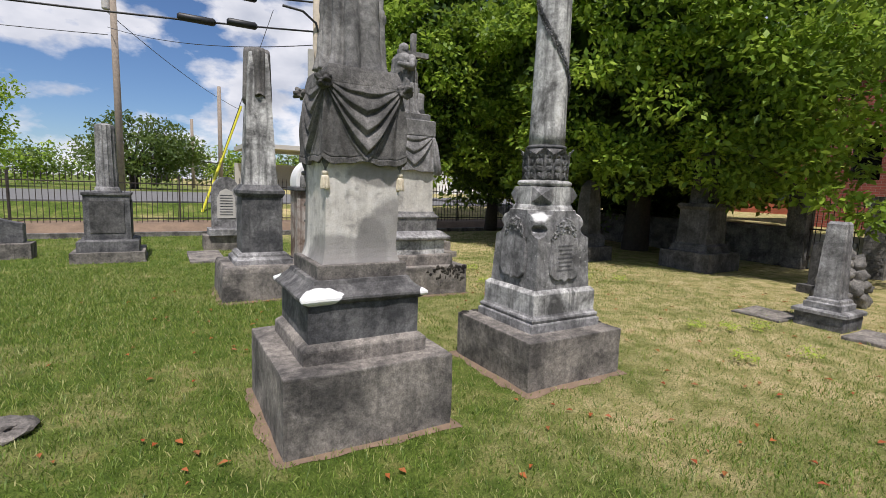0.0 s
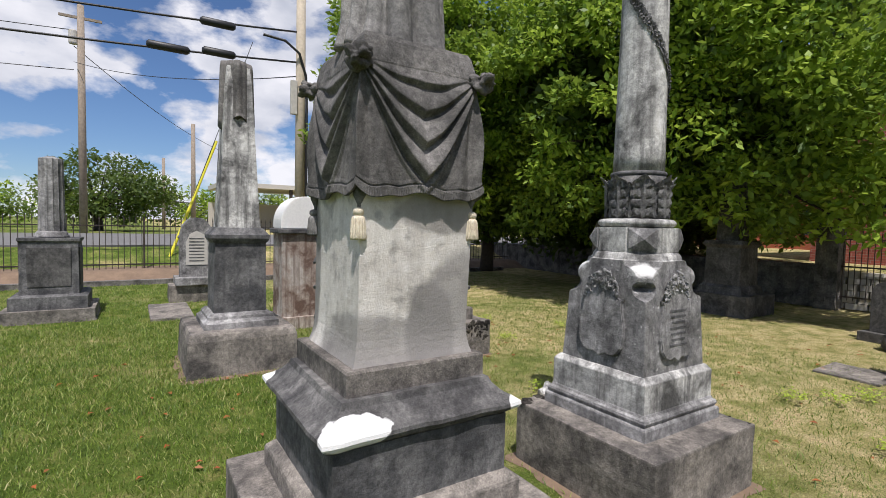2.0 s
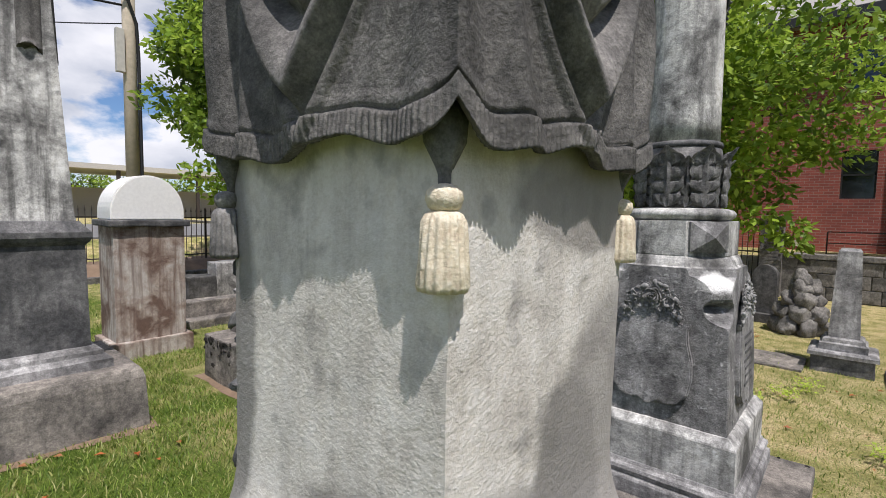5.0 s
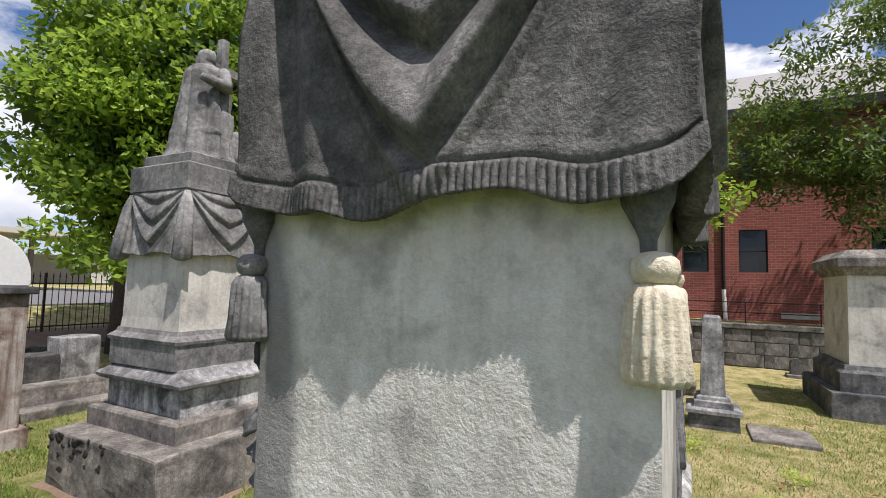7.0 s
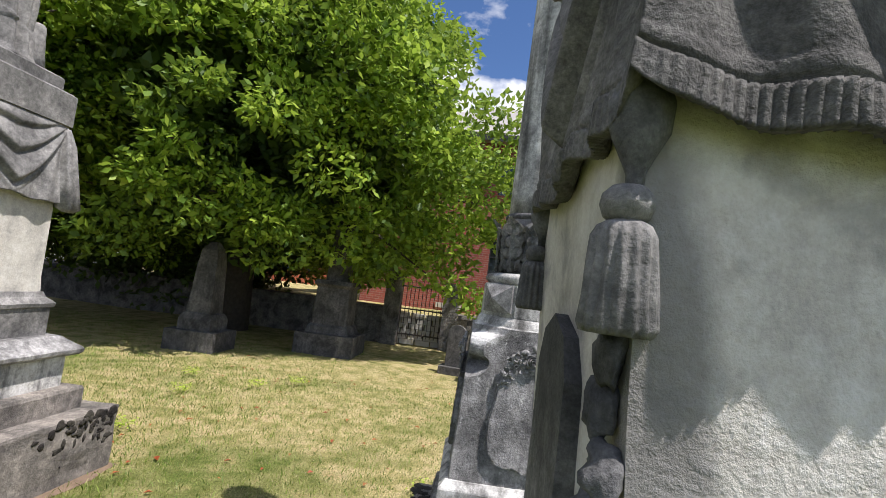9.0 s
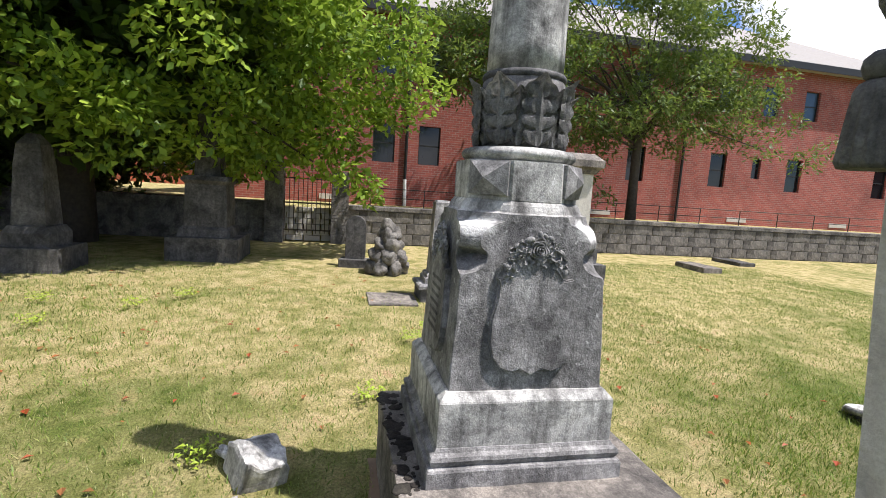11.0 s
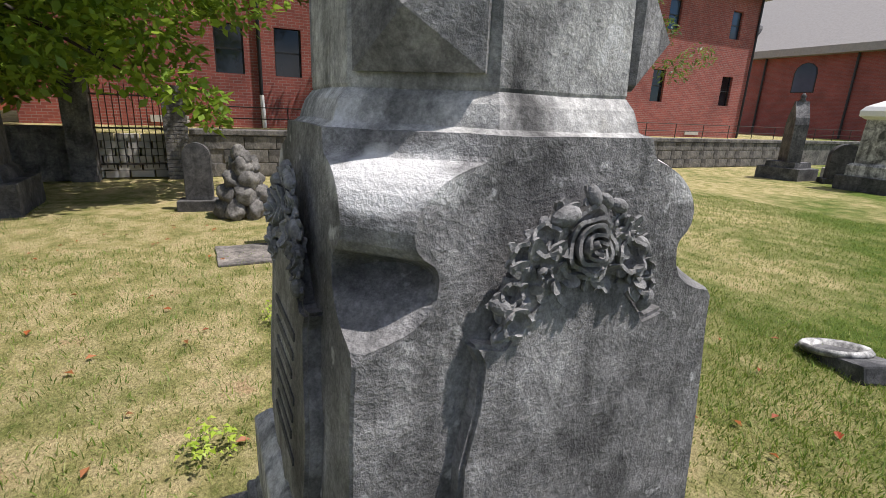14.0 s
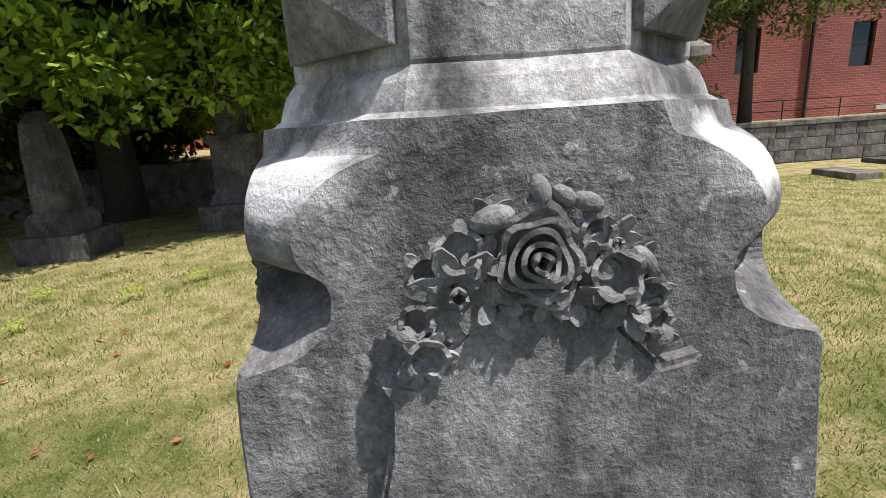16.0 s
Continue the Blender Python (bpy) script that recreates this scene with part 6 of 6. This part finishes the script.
blades("grass", "short green lawn grass blades", M_GRASS, 260000, (-4.6, 5.5, -3.2, 7.5), 0.045, 0.0028, 21, False)
blades("dry_grass", "short straw-coloured dry grass blades", M_STRAW, 230000, (-3.0, 7.5, -3.2, 6.0), 0.022, 0.002, 22, True)
blades("grass", "short green lawn grass blades", M_GRASS, 120000, (-7, 9, 3, 12.7), 0.05, 0.004, 23, False)
blades("grass", "long green grass along the far lawn", M_GRASS, 90000, (0.5, 9, -9, -1.0), 0.032, 0.003, 24, False)
blades("grass", "long green grass along the far lawn", M_GRASS, 60000, (0.5, 9, -9, -1.0), 0.032, 0.003, 25, True)
rng_ = np.random.default_rng(31)
spots = [(3.2, 0.6), (3.5, 0.35), (3.9, 0.2), (4.4, 3.6), (3.7, 4.2), (4.9, 3.2), (1.85, 1.1), (2.5, -0.35), (3.3, -0.6), (2.9, 5.2), (4.6, 4.6), (1.15, 2.05), (2.3, 3.9)]
for k, (x, y) in enumerate(spots):
    verts, faces = [], []
    for j in range(70):
        a, r = rng_.uniform(0, 6.283), 0.13 * rng_.random() ** 0.6
        cx_, cy_ = x + r * math.cos(a), y + r * math.sin(a)
        h_ = 0.03 + 0.09 * rng_.random()
        b, s = len(verts), 0.012 + 0.014 * rng_.random()
        t = rng_.uniform(0, 6.283)
        ux, uy = math.cos(t), math.sin(t)
        verts += [(cx_, cy_, h_), (cx_ + ux * s - uy * s * 0.5, cy_ + uy * s + ux * s * 0.5, h_ + 0.012), (cx_ + ux * s * 2, cy_ + uy * s * 2, h_), (cx_ + ux * s + uy * s * 0.5, cy_ + uy * s - ux * s * 0.5, h_ + 0.012)]
        faces.append((b, b + 1, b + 2, b + 3))
    me = bpy.data.meshes.new("weed_clump")
    me.from_pydata(verts, [], faces)
    me.materials.append(M_WEED)
    tagged(new("weed_clump", me), "low yellow-green weed clump in dry grass", "weed", "weeds", "stuff")
verts, faces = [], []
for k in range(260):
    x, y = rng_.uniform(-3.5, 6.5), rng_.uniform(-2.6, 5)
    if any(a - 0.03 < x < b + 0.03 and c - 0.03 < y < d + 0.03 for a, b, c, d in KEEP_OUT):
        continue
    z, s, t = ground_height(x, y) + 0.02, 0.018 + 0.022 * rng_.random(), rng_.uniform(0, 6.283)
    ux, uy = math.cos(t) * s, math.sin(t) * s
    b = len(verts)
    verts += [(x, y, z), (x + ux - uy * 0.6, y + uy + ux * 0.6, z + 0.012), (x + 2 * ux, y + 2 * uy, z + 0.004), (x + ux + uy * 0.6, y + uy - ux * 0.6, z + 0.016)]
    faces.append((b, b + 1, b + 2, b + 3))
me = bpy.data.meshes.new("fallen_leaves")
me.from_pydata(verts, [], faces)
me.materials.append(M_REDLEAF)
tagged(new("fallen_leaves", me), "scattered fallen reddish leaves", "leaves", kind="stuff")
